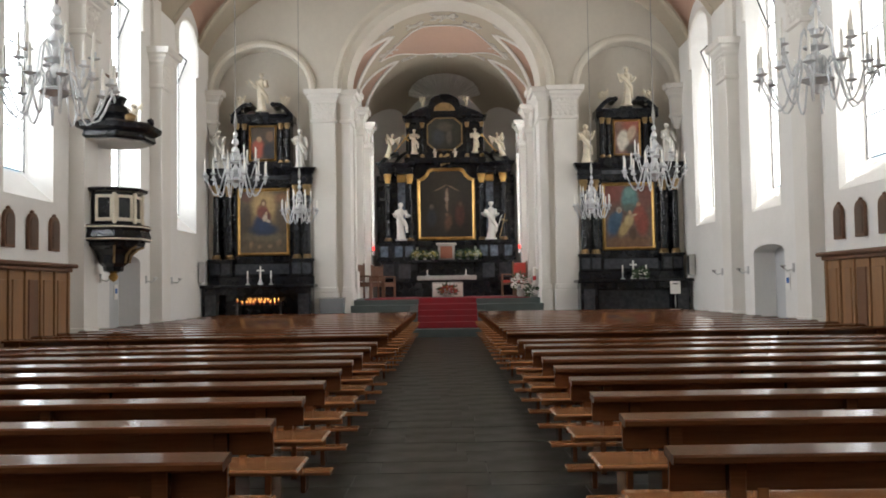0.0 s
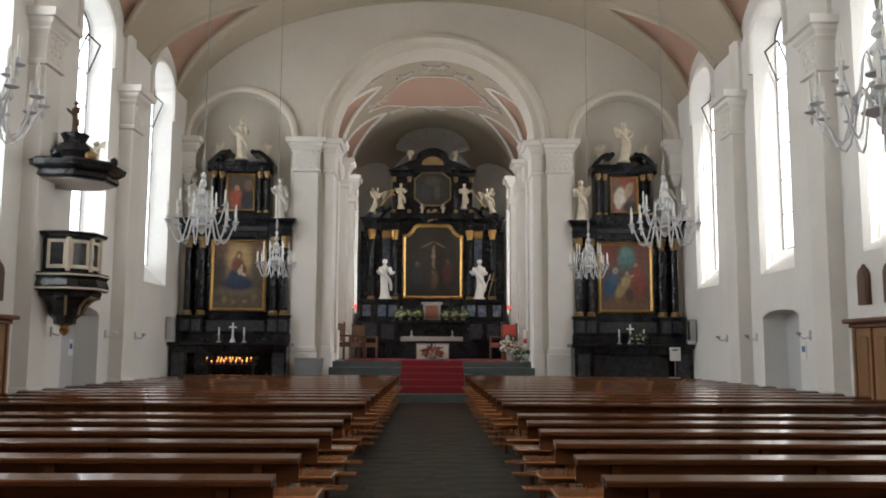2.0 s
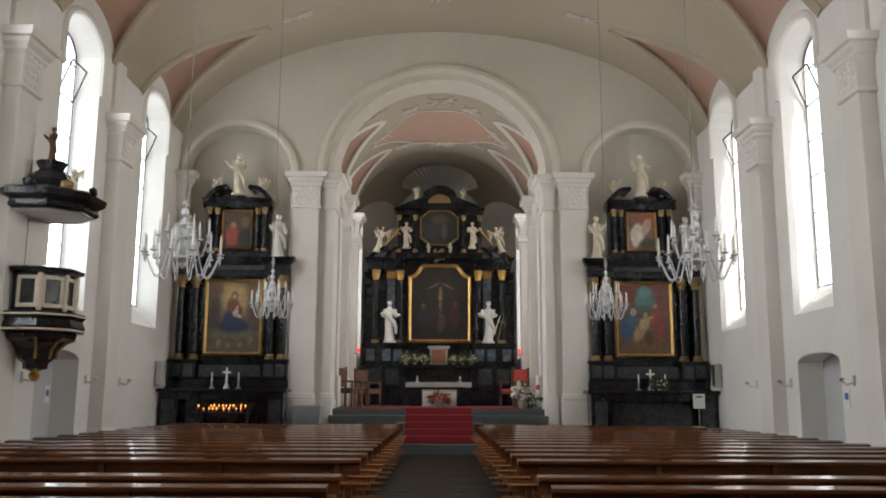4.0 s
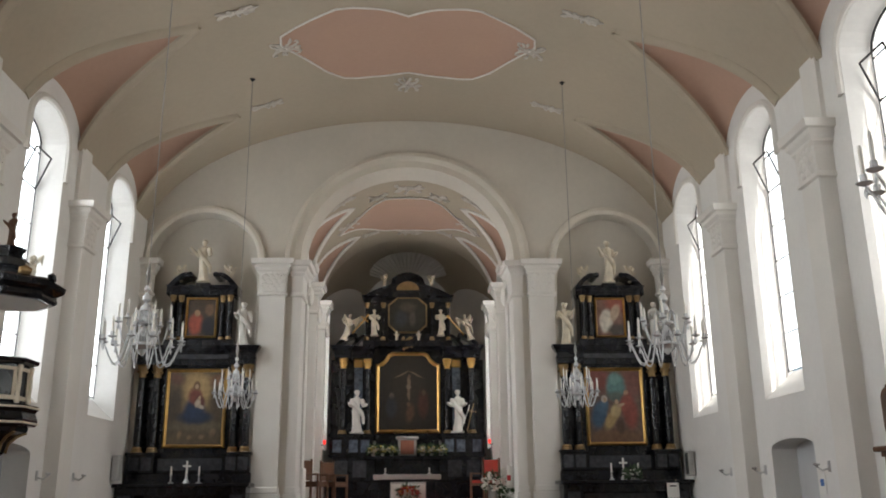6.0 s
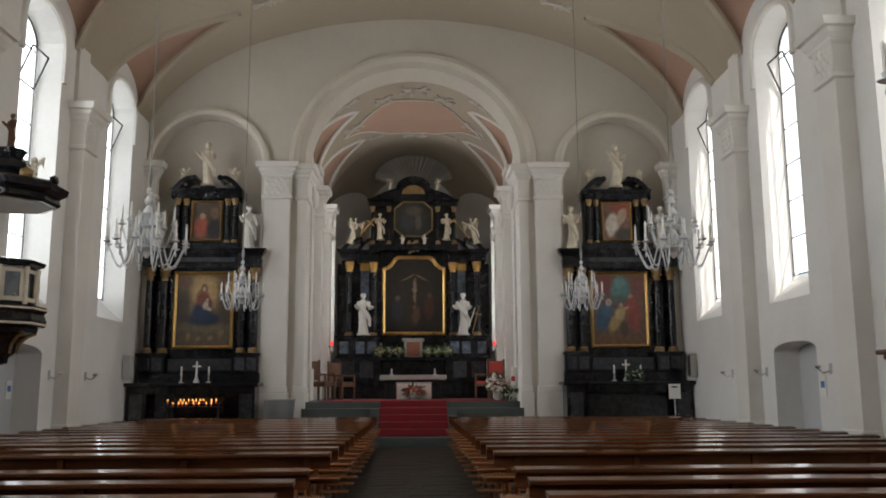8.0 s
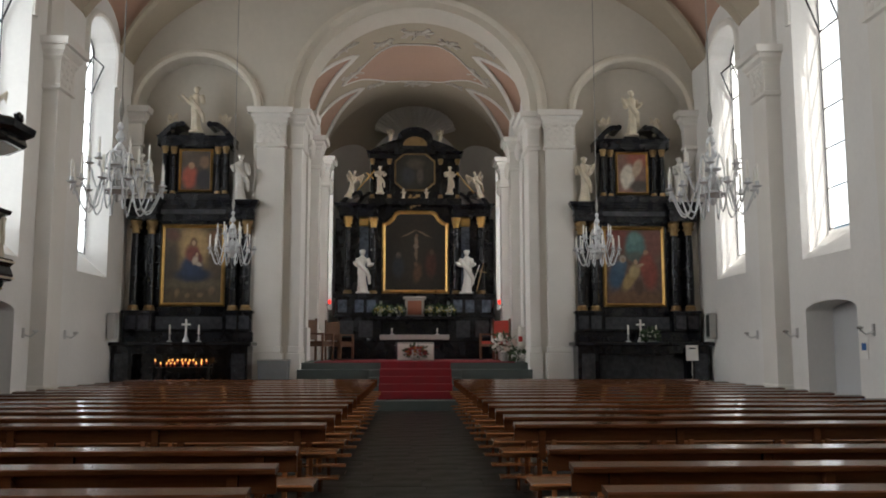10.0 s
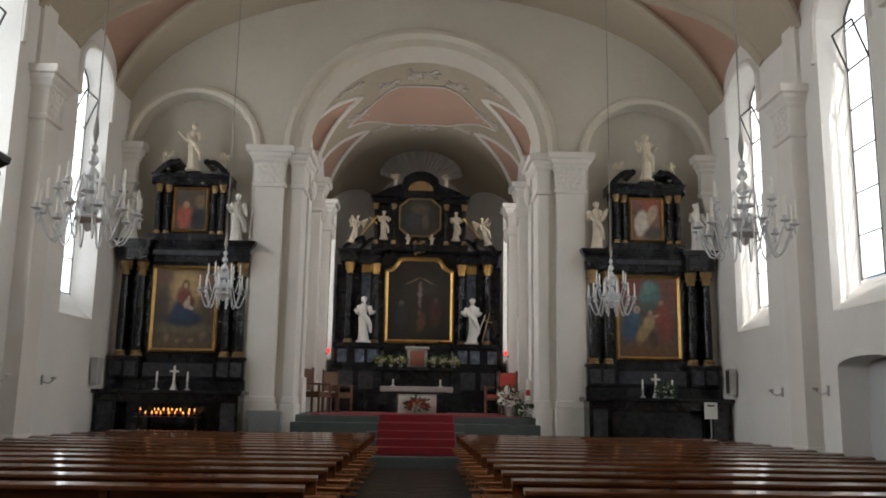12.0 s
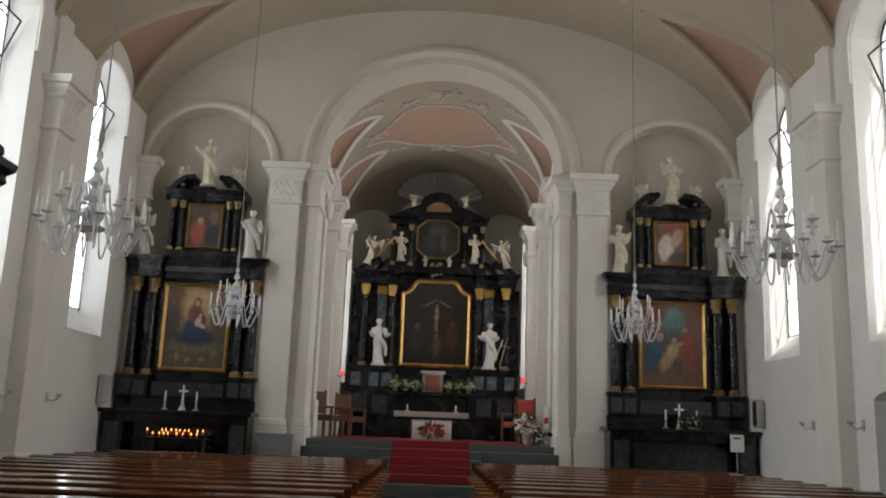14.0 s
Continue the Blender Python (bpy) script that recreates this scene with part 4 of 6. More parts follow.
def side_altar(s):
    cx = s * 4.81
    e = thing("side_altar", "tall black and gilded baroque side altar in its wall niche", "altar", "pair of side altars", (cx, FRONT - 0.5, 0.25))
    part("altar_step", boxes((-1.5, 1.42, -0.65, 0.3, -0.25, 0.14, 0.01)), STEPSTONE, e)
    part("altar_table", boxes((-1.42, -0.98, -0.25, 0.35, 0.14, 1.02, 0.01), (0.98, 1.36, -0.25, 0.35, 0.14, 1.02, 0.01), (-0.98, 0.98, 0.1, 0.35, 0.14, 1.02), (-0.98, 0.98, -0.25, 0.1, 0.86, 1.02)), BLACK, e)
    for x in (-1.2, 1.17):
        part("table_panel", boxes((x - 0.14, x + 0.14, -0.262, -0.25, 0.3, 0.86, 0.004)), PANELGREY, e)
    part("altar_slab", boxes((-1.5, 1.44, -0.36, 0.4, 1.02, 1.10, 0.015)), BLACK, e)
    part("antependium", boxes((-0.9, 0.9, 0.075, 0.098, 0.2, 0.82, 0.004)), PANELGREY if s > 0 else BLACK, e)
    # retable: stepped pedestal zone
    part("predella", boxes((-1.38, 1.36, 0.25, 0.95, 1.10, 1.32, 0.01), (-1.36, 1.34, 0.34, 0.95, 1.32, 1.66, 0.01)), BLACK, e)
    for x0, x1 in ((-1.36, -0.76), (0.76, 1.34)):
        part("pedestal", boxes((x0, x1, 0.2, 0.36, 1.32, 1.72, 0.01), (x0 - 0.03, x1 + 0.03, 0.16, 0.36, 1.70, 1.77, 0.01)), BLACK, e)
        for k in (0.27, 0.73):
            x = x0 + (x1 - x0) * k
            part("pedestal_panel", boxes((x - 0.11, x + 0.11, 0.188, 0.2, 1.38, 1.66, 0.004)), PANELGREY, e, "grey marbled panel")
    part("predella_panel", boxes((-0.7, 0.7, 0.325, 0.34, 1.38, 1.64, 0.004)), PANELGREY, e, "grey marbled panel")
    part("back_board", boxes((-1.36, 1.34, 0.55, 0.95, 1.66, 3.72)), BLACK, e)
    column(e, [(-1.2, 0.34), (-0.89, 0.44), (0.89, 0.44), (1.18, 0.34)], 0.085, 1.87, 3.72, cap_mat=GILTDULL)
    bm = bmesh.new()
    cornice(bm, -1.36, -0.74, 0.2, 0.95, 3.72, 4.14, 0.10)
    cornice(bm, 0.74, 1.34, 0.2, 0.95, 3.72, 4.14, 0.10)
    cornice(bm, -0.74, 0.74, 0.42, 0.95, 3.72, 4.14, 0.08)
    part("entablature", bm, BLACK, e)
    part("frieze_panel", boxes((-0.7, 0.7, 0.408, 0.42, 3.87, 3.97, 0.003)), PANELGREY, e, "grey marbled frieze")
    picture(e, (0.0, 0.5, 2.76), rect(0.69, 0.89), 0.08, PIC_GLORY if s < 0 else PIC_HOLY)
    # upper storey
    part("attic_base", boxes((-0.80, 0.80, 0.3, 0.95, 4.14, 4.3, 0.012)), BLACK, e)
    part("attic_board", boxes((-0.72, 0.72, 0.5, 0.95, 4.3, 5.4)), BLACK, e)
    column(e, [(-0.66, 0.40), (-0.48, 0.46), (0.48, 0.46), (0.66, 0.40)], 0.052, 4.36, 5.36, cap_mat=GILTDULL)
    bm = bmesh.new()
    cornice(bm, -0.74, 0.74, 0.36, 0.95, 5.36, 5.58, 0.08)
    part("attic_cornice", bm, BLACK, e)
    picture(e, (0.0, 0.47, 4.84), rect(0.365, 0.48), 0.05, PIC_UPPER_A if s < 0 else PIC_UPPER_B)
    for k in (-1, 1):
        bm = bmesh.new()
        volute(bm, k * 0.30, 0.36, 5.58, k, 0.52, 0.9)
        part("scroll", bm, BLACK, e, "black scrolled half pediment")
    part("statue_block", boxes((-0.17, 0.17, 0.4, 0.75, 5.58, 5.66, 0.01)), BLACK, e)
    return e


for s in (-1, 1):
    side_altar(s)
    cx = s * 4.81
    statue("statue", 1.0, (cx, 20.75, 5.91), IVORY, "ivory and gold robed statue crowning the side altar", 3 + s, 10 * s, ((-0.9, 0.55), (0.3, 0.25)), staff=((-0.38, -0.16, 0.76), (-0.30, -0.16, 0.66), (-0.22, -0.16, 0.60)) if s < 0 else None)
    for k in (-1, 1):
        statue("cherub", 0.42, (cx + k * 0.56, 20.85, 5.95), IVORY, "small ivory and gold cherub seated on a black scroll", 11 + k + s, 25 * k, ((-0.8, 0.4), (0.8, 0.5)), wings=True, child=True, lean=8 * k)
    statue("statue", 0.98, (cx - 1.12, 20.65, 4.39), IVORY if s > 0 else MARBLEWHITE, "pale robed saint statue on the altar's cornice", 21 + s, -12, ((-0.2, 0.4), (0.7, 0.6)))
    statue("statue", 0.98, (cx + 1.02, 20.65, 4.39), MARBLEWHITE, "pale robed saint statue on the altar's cornice", 31 + s, 12, ((-0.5, 0.3), (0.2, -0.4)), staff=((0.26, -0.1, 0.0), (0.30, -0.1, 0.75), (0.22, -0.1, 0.80)))
    for k in (-0.3, 0.3):
        candlestick((cx + k, 20.32, 1.35), 0.36, "candlesticks on the side altars")
    e = thing("altar_cross", "small pale standing cross on the side altar", "cross", "crosses on the side altars", (cx, 20.45, 1.35))
    part("foot", lathe(bmesh.new(), [(0.08, 0), (0.06, 0.05), (0.03, 0.12), (0.025, 0.2)], 10), SILVER, e, smooth=True)
    part("cross", boxes((-0.02, 0.02, -0.012, 0.012, 0.18, 0.48, 0.004), (-0.09, -0.021, -0.012, 0.012, 0.35, 0.39, 0.004), (0.021, 0.09, -0.012, 0.012, 0.35, 0.39, 0.004)), STUCCO, e)

# votive candles burning below the north side altar
rack = thing("votive_rack", "iron votive stand with rows of burning candles", "candle rack", "", (-4.78, 20.05, 0.39))
part("tray", boxes((-0.62, 0.62, -0.14, 0.14, 0.44, 0.455, 0.004), (-0.62, 0.62, 0.0, 0.14, 0.50, 0.515, 0.004)), IRON, rack)
for k in (-0.55, 0.55):
    part("leg", boxes((k - 0.02, k + 0.02, -0.03, 0.03, 0.0, 0.44), (k - 0.02, k + 0.02, 0.04, 0.08, 0.0, 0.5)), IRON, rack)
rng = random.Random(4)
cup = flame = None
for k in range(26):
    x = -0.55 + 0.088 * (k % 13) + rng.uniform(-0.02, 0.02)
    y, z = ((-0.08, 0.455) if k < 13 else (0.07, 0.515))
    if rng.random() < 0.2:
        continue
    if cup is None:
        cup = part("votive_candle", lathe(bmesh.new(), [(0.018, 0), (0.022, 0.05), (0.02, 0.052)], 8), REDCUP, rack, "red glass votive cup")
        flame = part("flame", lathe(bmesh.new(), [(0.004, 0.055), (0.013, 0.068), (0.009, 0.085), (0.002, 0.105)], 6), FLAME, cup, "orange candle flame")
        cup.location = (x, y, z)
    else:
        c = again(cup, "votive_candle", pose(x, y, z), rack)
        f = new("flame", flame.data)
        f.parent = c

# main altar
ALTAR = DAIS + 0.19
e = thing("high_altar", "monumental black marbled baroque high altar with gilded details", "altar", "", (0, 27.2, ALTAR))
part("altar_plinth", boxes((-2.3, 2.3, -0.35, 0.9, -0.19, 0.30, 0.012)), BLACK, e)
part("plinth_block", boxes((-2.2, -0.95, -0.25, 0.9, 0.301, 1.0, 0.012)), BLACK, e)
part("plinth_block", boxes((0.95, 2.2, -0.25, 0.9, 0.301, 1.0, 0.012)), BLACK, e)
part("plinth_centre", boxes((-0.949, 0.949, 0.1, 0.9, 0.301, 1.5, 0.012)), BLACK, e)
for x in (-1.95, -1.4, 1.4, 1.95):
    part("plinth_panel", boxes((x - 0.2, x + 0.2, -0.262, -0.25, 0.42, 0.9, 0.004)), PANELGREY, e, "grey marbled panel")
for s in (-1, 1):
    xa, xb = sorted((s * 1.02, s * 2.3))
    part("pedestal", boxes((xa, xb, -0.15, 0.9, 1.0, 1.6, 0.012), (xa - 0.04, xb + 0.04, -0.22, 0.9, 1.55, 1.68, 0.012), (xa - 0.03, xb + 0.03, -0.2, 0.9, 1.0, 1.08, 0.01)), BLACK, e)
    for x in (s * 1.25, s * 1.6, s * 2.08):
        part("pedestal_panel", boxes((x - 0.13, x + 0.13, -0.165, -0.15, 1.14, 1.5, 0.005)), BLUEMARBLE, e, "blue-grey marbled panel")
    part("side_board", boxes((*sorted((s * 1.0, s * 2.35)), 0.35, 0.9, 1.68, 3.95)), BLACK, e)
    part("niche_pilaster", boxes((s * 1.50 - 0.13, s * 1.50 + 0.13, 0.22, 0.36, 1.68, 3.7, 0.01)), BLUEMARBLE, e, "blue-grey marbled pilaster")
    part("niche_capital", boxes((s * 1.50 - 0.15, s * 1.50 + 0.15, 0.19, 0.36, 3.70, 3.95, 0.03)), GILT, e, "gilded pilaster capital")
    bm = bmesh.new()
    cornice(bm, *sorted((s * 1.12, s * 1.68)), -0.02, 0.9, 3.95, 4.32, 0.10)
    cornice(bm, *sorted((s * 1.72, s * 2.22)), -0.18, 0.9, 3.95, 4.32, 0.12)
    part("entablature", bm, BLACK, e)
    bm = bmesh.new()
    volute(bm, s * 1.62, -0.1, 4.32, s, 0.62, 0.5)
    part("scroll", bm, BLACK, e, "black scrolled half pediment")
column(e, [(-1.95, -0.04), (1.95, -0.04), (-1.22, 0.1), (1.22, 0.1)], 0.095, 1.77, 3.95, BLACK)
part("back_board", boxes((-1.1, 1.1, 0.3, 0.9, 1.5, 4.32)), BLACK, e)
ar = [(-0.99, -1.22), (0.99, -1.22), (0.99, 0.86), (0.86, 0.90), (0.72, 1.02), (0.62, 1.18), (0.5, 1.24), (-0.5, 1.24), (-0.62, 1.18), (-0.72, 1.02), (-0.86, 0.90), (-0.99, 0.86)]
picture(e, (0.02, 0.2, 2.93), ar, 0.11, PIC_CROSS)
# upper storey
part("attic_board", boxes((-1.25, 1.25, 0.25, 0.9, 4.32, 5.85)), BLACK, e)
part("attic_base", boxes((-1.38, 1.38, 0.05, 0.9, 4.32, 4.52, 0.012)), BLACK, e)
for s in (-1, 1):
    bm = bmesh.new()
    volute(bm, s * 1.22, 0.3, 4.45, s, 0.5, 0.8)
    part("side_scroll", bm, BLACK, e, "black side scroll of the upper storey")
column(e, [(-0.76, 0.14), (0.76, 0.14), (-1.27, 0.14), (1.27, 0.14)], 0.055, 4.62, 5.72, BLACK, GILTDULL)
bm = bmesh.new()
cornice(bm, -1.36, -0.68, 0.1, 0.9, 5.72, 5.95, 0.08)
part("attic_cornice", bm, BLACK, e)
bm = bmesh.new()
cornice(bm, 0.68, 1.36, 0.1, 0.9, 5.72, 5.95, 0.08)
part("attic_cornice", bm, BLACK, e)
oc = [(-0.33, -0.57), (0.33, -0.57), (0.61, -0.33), (0.61, 0.33), (0.33, 0.57), (-0.33, 0.57), (-0.61, 0.33), (-0.61, -0.33)]
picture(e, (0.0, 0.16, 5.33), oc, 0.05, PIC_OCTA, GILTDULL)
# curved gable
up = []
for i in range(61):
    u = 1.36 - 2.72 * i / 60
    k = abs(u)
    shoulder = 5.93 + 0.40 * max(0.0, (1.36 - k) / 0.86) ** 0.7
    dome = 6.30 + 0.40 * math.sqrt(max(0.0, 1 - (k / 0.56) ** 2))
    up.append((u, dome if k < 0.54 else min(shoulder, 6.34)))
bm = bmesh.new()
prism(bm, up + [(-1.36, 5.86), (1.36, 5.86)], upright, 0.12, 0.8)
part("gable", bm, BLACK, e, "black curved crowning gable")
bm = bmesh.new()
prism(bm, [(0.36 * math.cos(math.pi * i / 16), 6.12 + 0.28 * math.sin(math.pi * i / 16)) for i in range(17)], upright, 0.10, 0.125)
part("gable_panel", bm, GILTDULL, e, "dull gilded gable panel")
bm = bmesh.new()
for k in range(26):
    a, r = k * 2.4, 0.05 + 0.17 * ((k * 7) % 10) / 10
    ball(bm, (r * 1.2 * math.cos(a), 0.0, r * math.sin(a)), 0.055, 1, 0.6, 1, 1)
c = part("cartouche", bm, GILTDULL, e, "carved cartouche above the altarpiece", smooth=True)
c.location = (0, 0.1, 4.44)

# altar table, shelf and tabernacle
part("altar_table", boxes((-0.80, 0.80, -1.35, -0.75, -0.19, 0.34, 0.01)), BLACK, e)
part("mensa", boxes((-0.95, 0.95, -1.5, -0.7, 0.34, 0.48, 0.012)), STONEGREY, e, "pale grey stone table top")
part("shelf", boxes((-1.3, 1.3, -0.45, 0.1, 0.92, 1.02, 0.01)), BLACK, e)
tab = thing("tabernacle", "small tabernacle with a reddish door in a grey surround", "tabernacle", "", (0, 27.05, ALTAR + 1.02))
part("surround", boxes((-0.28, 0.28, 0.0, 0.26, 0.0, 0.50, 0.02), (-0.34, 0.34, -0.02, 0.26, 0.50, 0.58, 0.02)), STONEGREY, tab)
part("door", boxes((-0.20, 0.20, -0.02, -0.001, 0.05, 0.46, 0.005)), material("copper_door", (0.35, 0.14, 0.09), 0.4, metal=0.4, vary=0.3), tab, "reddish copper tabernacle door")
for s in (-1, 1):
    statue("statue", 1.22, (s * 1.50, 27.0, ALTAR + 1.68), MARBLEWHITE, "large white robed saint statue before the altar columns", 41 + s, -8 * s, ((-0.5, 0.2), (0.5, 0.1)), staff=((0.32, -0.16, 0.62), (0.14, -0.2, 0.1)) if s > 0 else None)
    statue("statue", 0.80, (s * 1.03, 27.32, ALTAR + 4.52 + 0.14), IVORY, "small pale saint statue on the upper storey", 51 + s, 0, ((-0.3, 0.4), (0.5, 0.2)))
    statue("angel", 0.78, (s * 1.95, 27.1, ALTAR + 4.50), IVORY, "ivory and gold angel kneeling on the altar scroll", 61 + s, 20 * s, ((-0.5, 0.5), (0.5, 0.5)), wings=True, lean=-16 * s)
    statue("cherub", 0.36, (s * 0.74, 27.26, ALTAR + 5.95 + 0.30), IVORY, "small ivory cherub on the gable", 71 + s, 0, ((-0.9, 0.5), (0.9, 0.5)), wings=True, child=True)
    statue("cherub", 0.30, (s * 0.34, 27.23, ALTAR + 4.32 + 0.2), IVORY, "small ivory cherub beside the cartouche", 81 + s, 0, ((-0.9, 0.3), (0.9, 0.3)), child=True)
c = thing("gilded_cross", "gilded wooden cross held aslant by an angel", "cross", "", (-1.62, 26.92, ALTAR + 4.75))
part("upright_beam", boxes((-0.02, 0.02, -0.015, 0.015, -0.1, 0.68, 0.004)), GILT, c)
part("crossbeam", boxes((-0.14, -0.021, -0.015, 0.015, 0.46, 0.50, 0.004), (0.021, 0.14, -0.015, 0.015, 0.46, 0.50, 0.004)), GILT, c)
c.rotation_euler = (0, radians(40), 0)
c = part("gilded_spear", tube(bmesh.new(), ((0, 0, -0.1), (0, 0, 0.55), (0, 0, 0.68)), [0.02, 0.02, 0.05], 8), GILT)
c.matrix_basis = pose(1.66, 26.92, ALTAR + 4.7, 0, -40, 0)
tagged(c, "gilded staff held aslant by an angel", "staff")
c = thing("statue_cross", "slim dark cross leaning on the white statue", "cross", "", (1.78, 26.9, ALTAR + 1.72))
part("upright_beam", boxes((-0.015, 0.015, -0.012, 0.012, 0, 0.85, 0.003)), GILTDULL, c)
part("crossbeam", boxes((-0.14, -0.016, -0.012, 0.012, 0.6, 0.63, 0.003), (0.016, 0.14, -0.012, 0.012, 0.6, 0.63, 0.003)), GILTDULL, c)
c.rotation_euler = (0, radians(14), 0)

# ---- chandeliers ----
CRYSTAL = material("clear_cut_crystal", (0.86, 0.88, 0.90), 0.06, vary=0.06, scale=20, fine=60, bump=0.0, spec=0.9)
CRYSTAL.node_tree.nodes["Principled BSDF"].inputs["Transmission Weight"].default_value = 0.3
WIRE = material("grey_cable", (0.30, 0.29, 0.27), 0.6, vary=0.1)


def chandelier(at, top_z, low_r, up_r, n_low, n_up):
    e = thing("chandelier", "crystal chandelier with curved glass arms and white candles", "chandelier", "crystal chandeliers of the nave", at)
    h = top_z
    part("stem", lathe(bmesh.new(), [(0.008, 0.86), (0.03, 0.84), (0.035, 0.80), (0.012, 0.77), (0.045, 0.72), (0.05, 0.68), (0.014, 0.64), (0.06, 0.58), (0.065, 0.54), (0.016, 0.49), (0.03, 0.42), (0.10, 0.40), (0.10, 0.385), (0.02, 0.36), (0.07, 0.27), (0.075, 0.22), (0.02, 0.17), (0.12, 0.13), (0.14, 0.115), (0.05, 0.07), (0.04, 0.03), (0.015, 0.0)], 14), CRYSTAL, e, smooth=True)
    part("hub", lathe(bmesh.new(), [(0.06, 0.10), (0.085, 0.115), (0.085, 0.145), (0.06, 0.155)], 14), SILVER, e, "dark silvery hub", smooth=True)
    part("cable", tube(bmesh.new(), ((0, 0, 0.86), (0, 0, h)), 0.008, 5), WIRE, e, "thin grey suspension cable")
    part("sleeve", lathe(bmesh.new(), [(0.012, 1.14), (0.03, 0.98), (0.008, 0.86)], 10), WIRE, e, smooth=True)
    part("ceiling_rose", lathe(bmesh.new(), [(0.06, h - 0.04), (0.03, h - 0.07), (0.01, h - 0.10)], 10), IRON, e, smooth=True)
    for radius, n, z0, tip, cl in ((low_r, n_low, 0.13, 0.16, 0.22), (up_r, n_up, 0.39, 0.40, 0.2)):
        pts = []
        for i in range(11):
            k = i / 10
            pts.append((0.05 + (radius - 0.05) * k, 0, z0 + 0.16 * math.sin(min(1, k * 2.2) * math.pi) * (k < 0.46) - 0.25 * math.sin(math.pi * max(0, k - 0.25) / 0.75) ** 1.4 + (tip - z0) * k ** 3))
        arm0 = drip0 = cand0 = None
        for i in range(n):
            a = 360 * i / n + (8 if n == n_up else 0)
            if arm0 is None:
                arm = arm0 = part("arm", tube(bmesh.new(), pts, 0.009, 6), CRYSTAL, e, "curved clear glass arm", smooth=True)
                arm.matrix_basis = pose(0, 0, 0, 0, 0, a)
                drip0 = part("drip_pan", lathe(bmesh.new(), [(0.012, tip - 0.01), (0.05, tip + 0.008), (0.05, tip + 0.014), (0.02, tip + 0.02), (0.022, tip + 0.06)], 10, (radius, 0, 0)), CRYSTAL, arm, smooth=True)
                cand0 = part("candle", lathe(bmesh.new(), [(0.013, tip + 0.05), (0.013, tip + cl), (0.004, tip + cl + 0.035)], 8, (radius, 0, 0)), WAX, arm, "white electric candle", smooth=True)
                drop0 = part("pendant", lathe(bmesh.new(), [(0.003, tip - 0.02), (0.014, tip - 0.06), (0.003, tip - 0.09)], 6, (radius, 0, 0)), CRYSTAL, arm, "hanging crystal drop")
            else:
                arm = again(arm0, "arm", pose(0, 0, 0, 0, 0, a), e)
                for src, nm in ((drip0, "drip_pan"), (cand0, "candle"), (drop0, "pendant")):
                    o = new(nm, src.data)
                    o.parent = arm
    return e


for y, off in ((5.35, -0.06), (11.2, 0.0)):
    for s in (-1, 1):
        chandelier((s * 3.17 + off, y, 2.74), vault_z(s * 3.17 + off) - 2.74, 0.46, 0.30, 12, 6)
for s in (-1, 1):
    chandelier((s * 3.30, 17.6, 2.82), vault_z(3.30) - 2.82, 0.40, 0.26, 12, 6)

# ---- pulpit ----
e = thing("pulpit", "black and gilded wooden pulpit with sounding board on the wall", "pulpit", "", (-5.74, 13.06, -0.02))


def octa(bm, profile, turn=22.5, sx=1.0):
    lathe(bm, profile, 8)
    bmesh.ops.rotate(bm, verts=bm.verts[:], cent=(0, 0, 0), matrix=Matrix.Rotation(radians(turn), 3, "Z"))
    return bm


part("basket", octa(bmesh.new(), [(0.44, 2.36), (0.45, 2.42), (0.44, 2.48), (0.45, 2.90)]), BLACK, e)
part("parapet", octa(bmesh.new(), [(0.46, 2.90), (0.55, 2.93), (0.57, 2.98), (0.50, 3.0)]), BLACK, e, "black moulded parapet")
part("frieze", octa(bmesh.new(), [(0.42, 2.05), (0.60, 2.08), (0.62, 2.16), (0.58, 2.26), (0.63, 2.32), (0.60, 2.36), (0.45, 2.37)]), BLACK, e, "black frieze with pale gilded bands")
for q in ((2.10, 2.135), (2.305, 2.34)):
    part("frieze_moulding", octa(bmesh.new(), [(0.60, q[0]), (0.637, q[0] + 0.006), (0.637, q[1] - 0.006), (0.60, q[1])]), IVORY, e, "pale gilded moulding")
part("taper", octa(bmesh.new(), [(0.07, 1.55), (0.16, 1.58), (0.17, 1.66), (0.24, 1.72), (0.27, 1.86), (0.38, 1.95), (0.50, 2.0), (0.52, 2.06)]), BLACK, e, "black tapering underside")
part("finial", lathe(bmesh.new(), [(0.01, 1.40), (0.06, 1.44), (0.08, 1.49), (0.05, 1.54), (0.08, 1.56)], 12), GILT, e, "gilded drop finial", smooth=True)
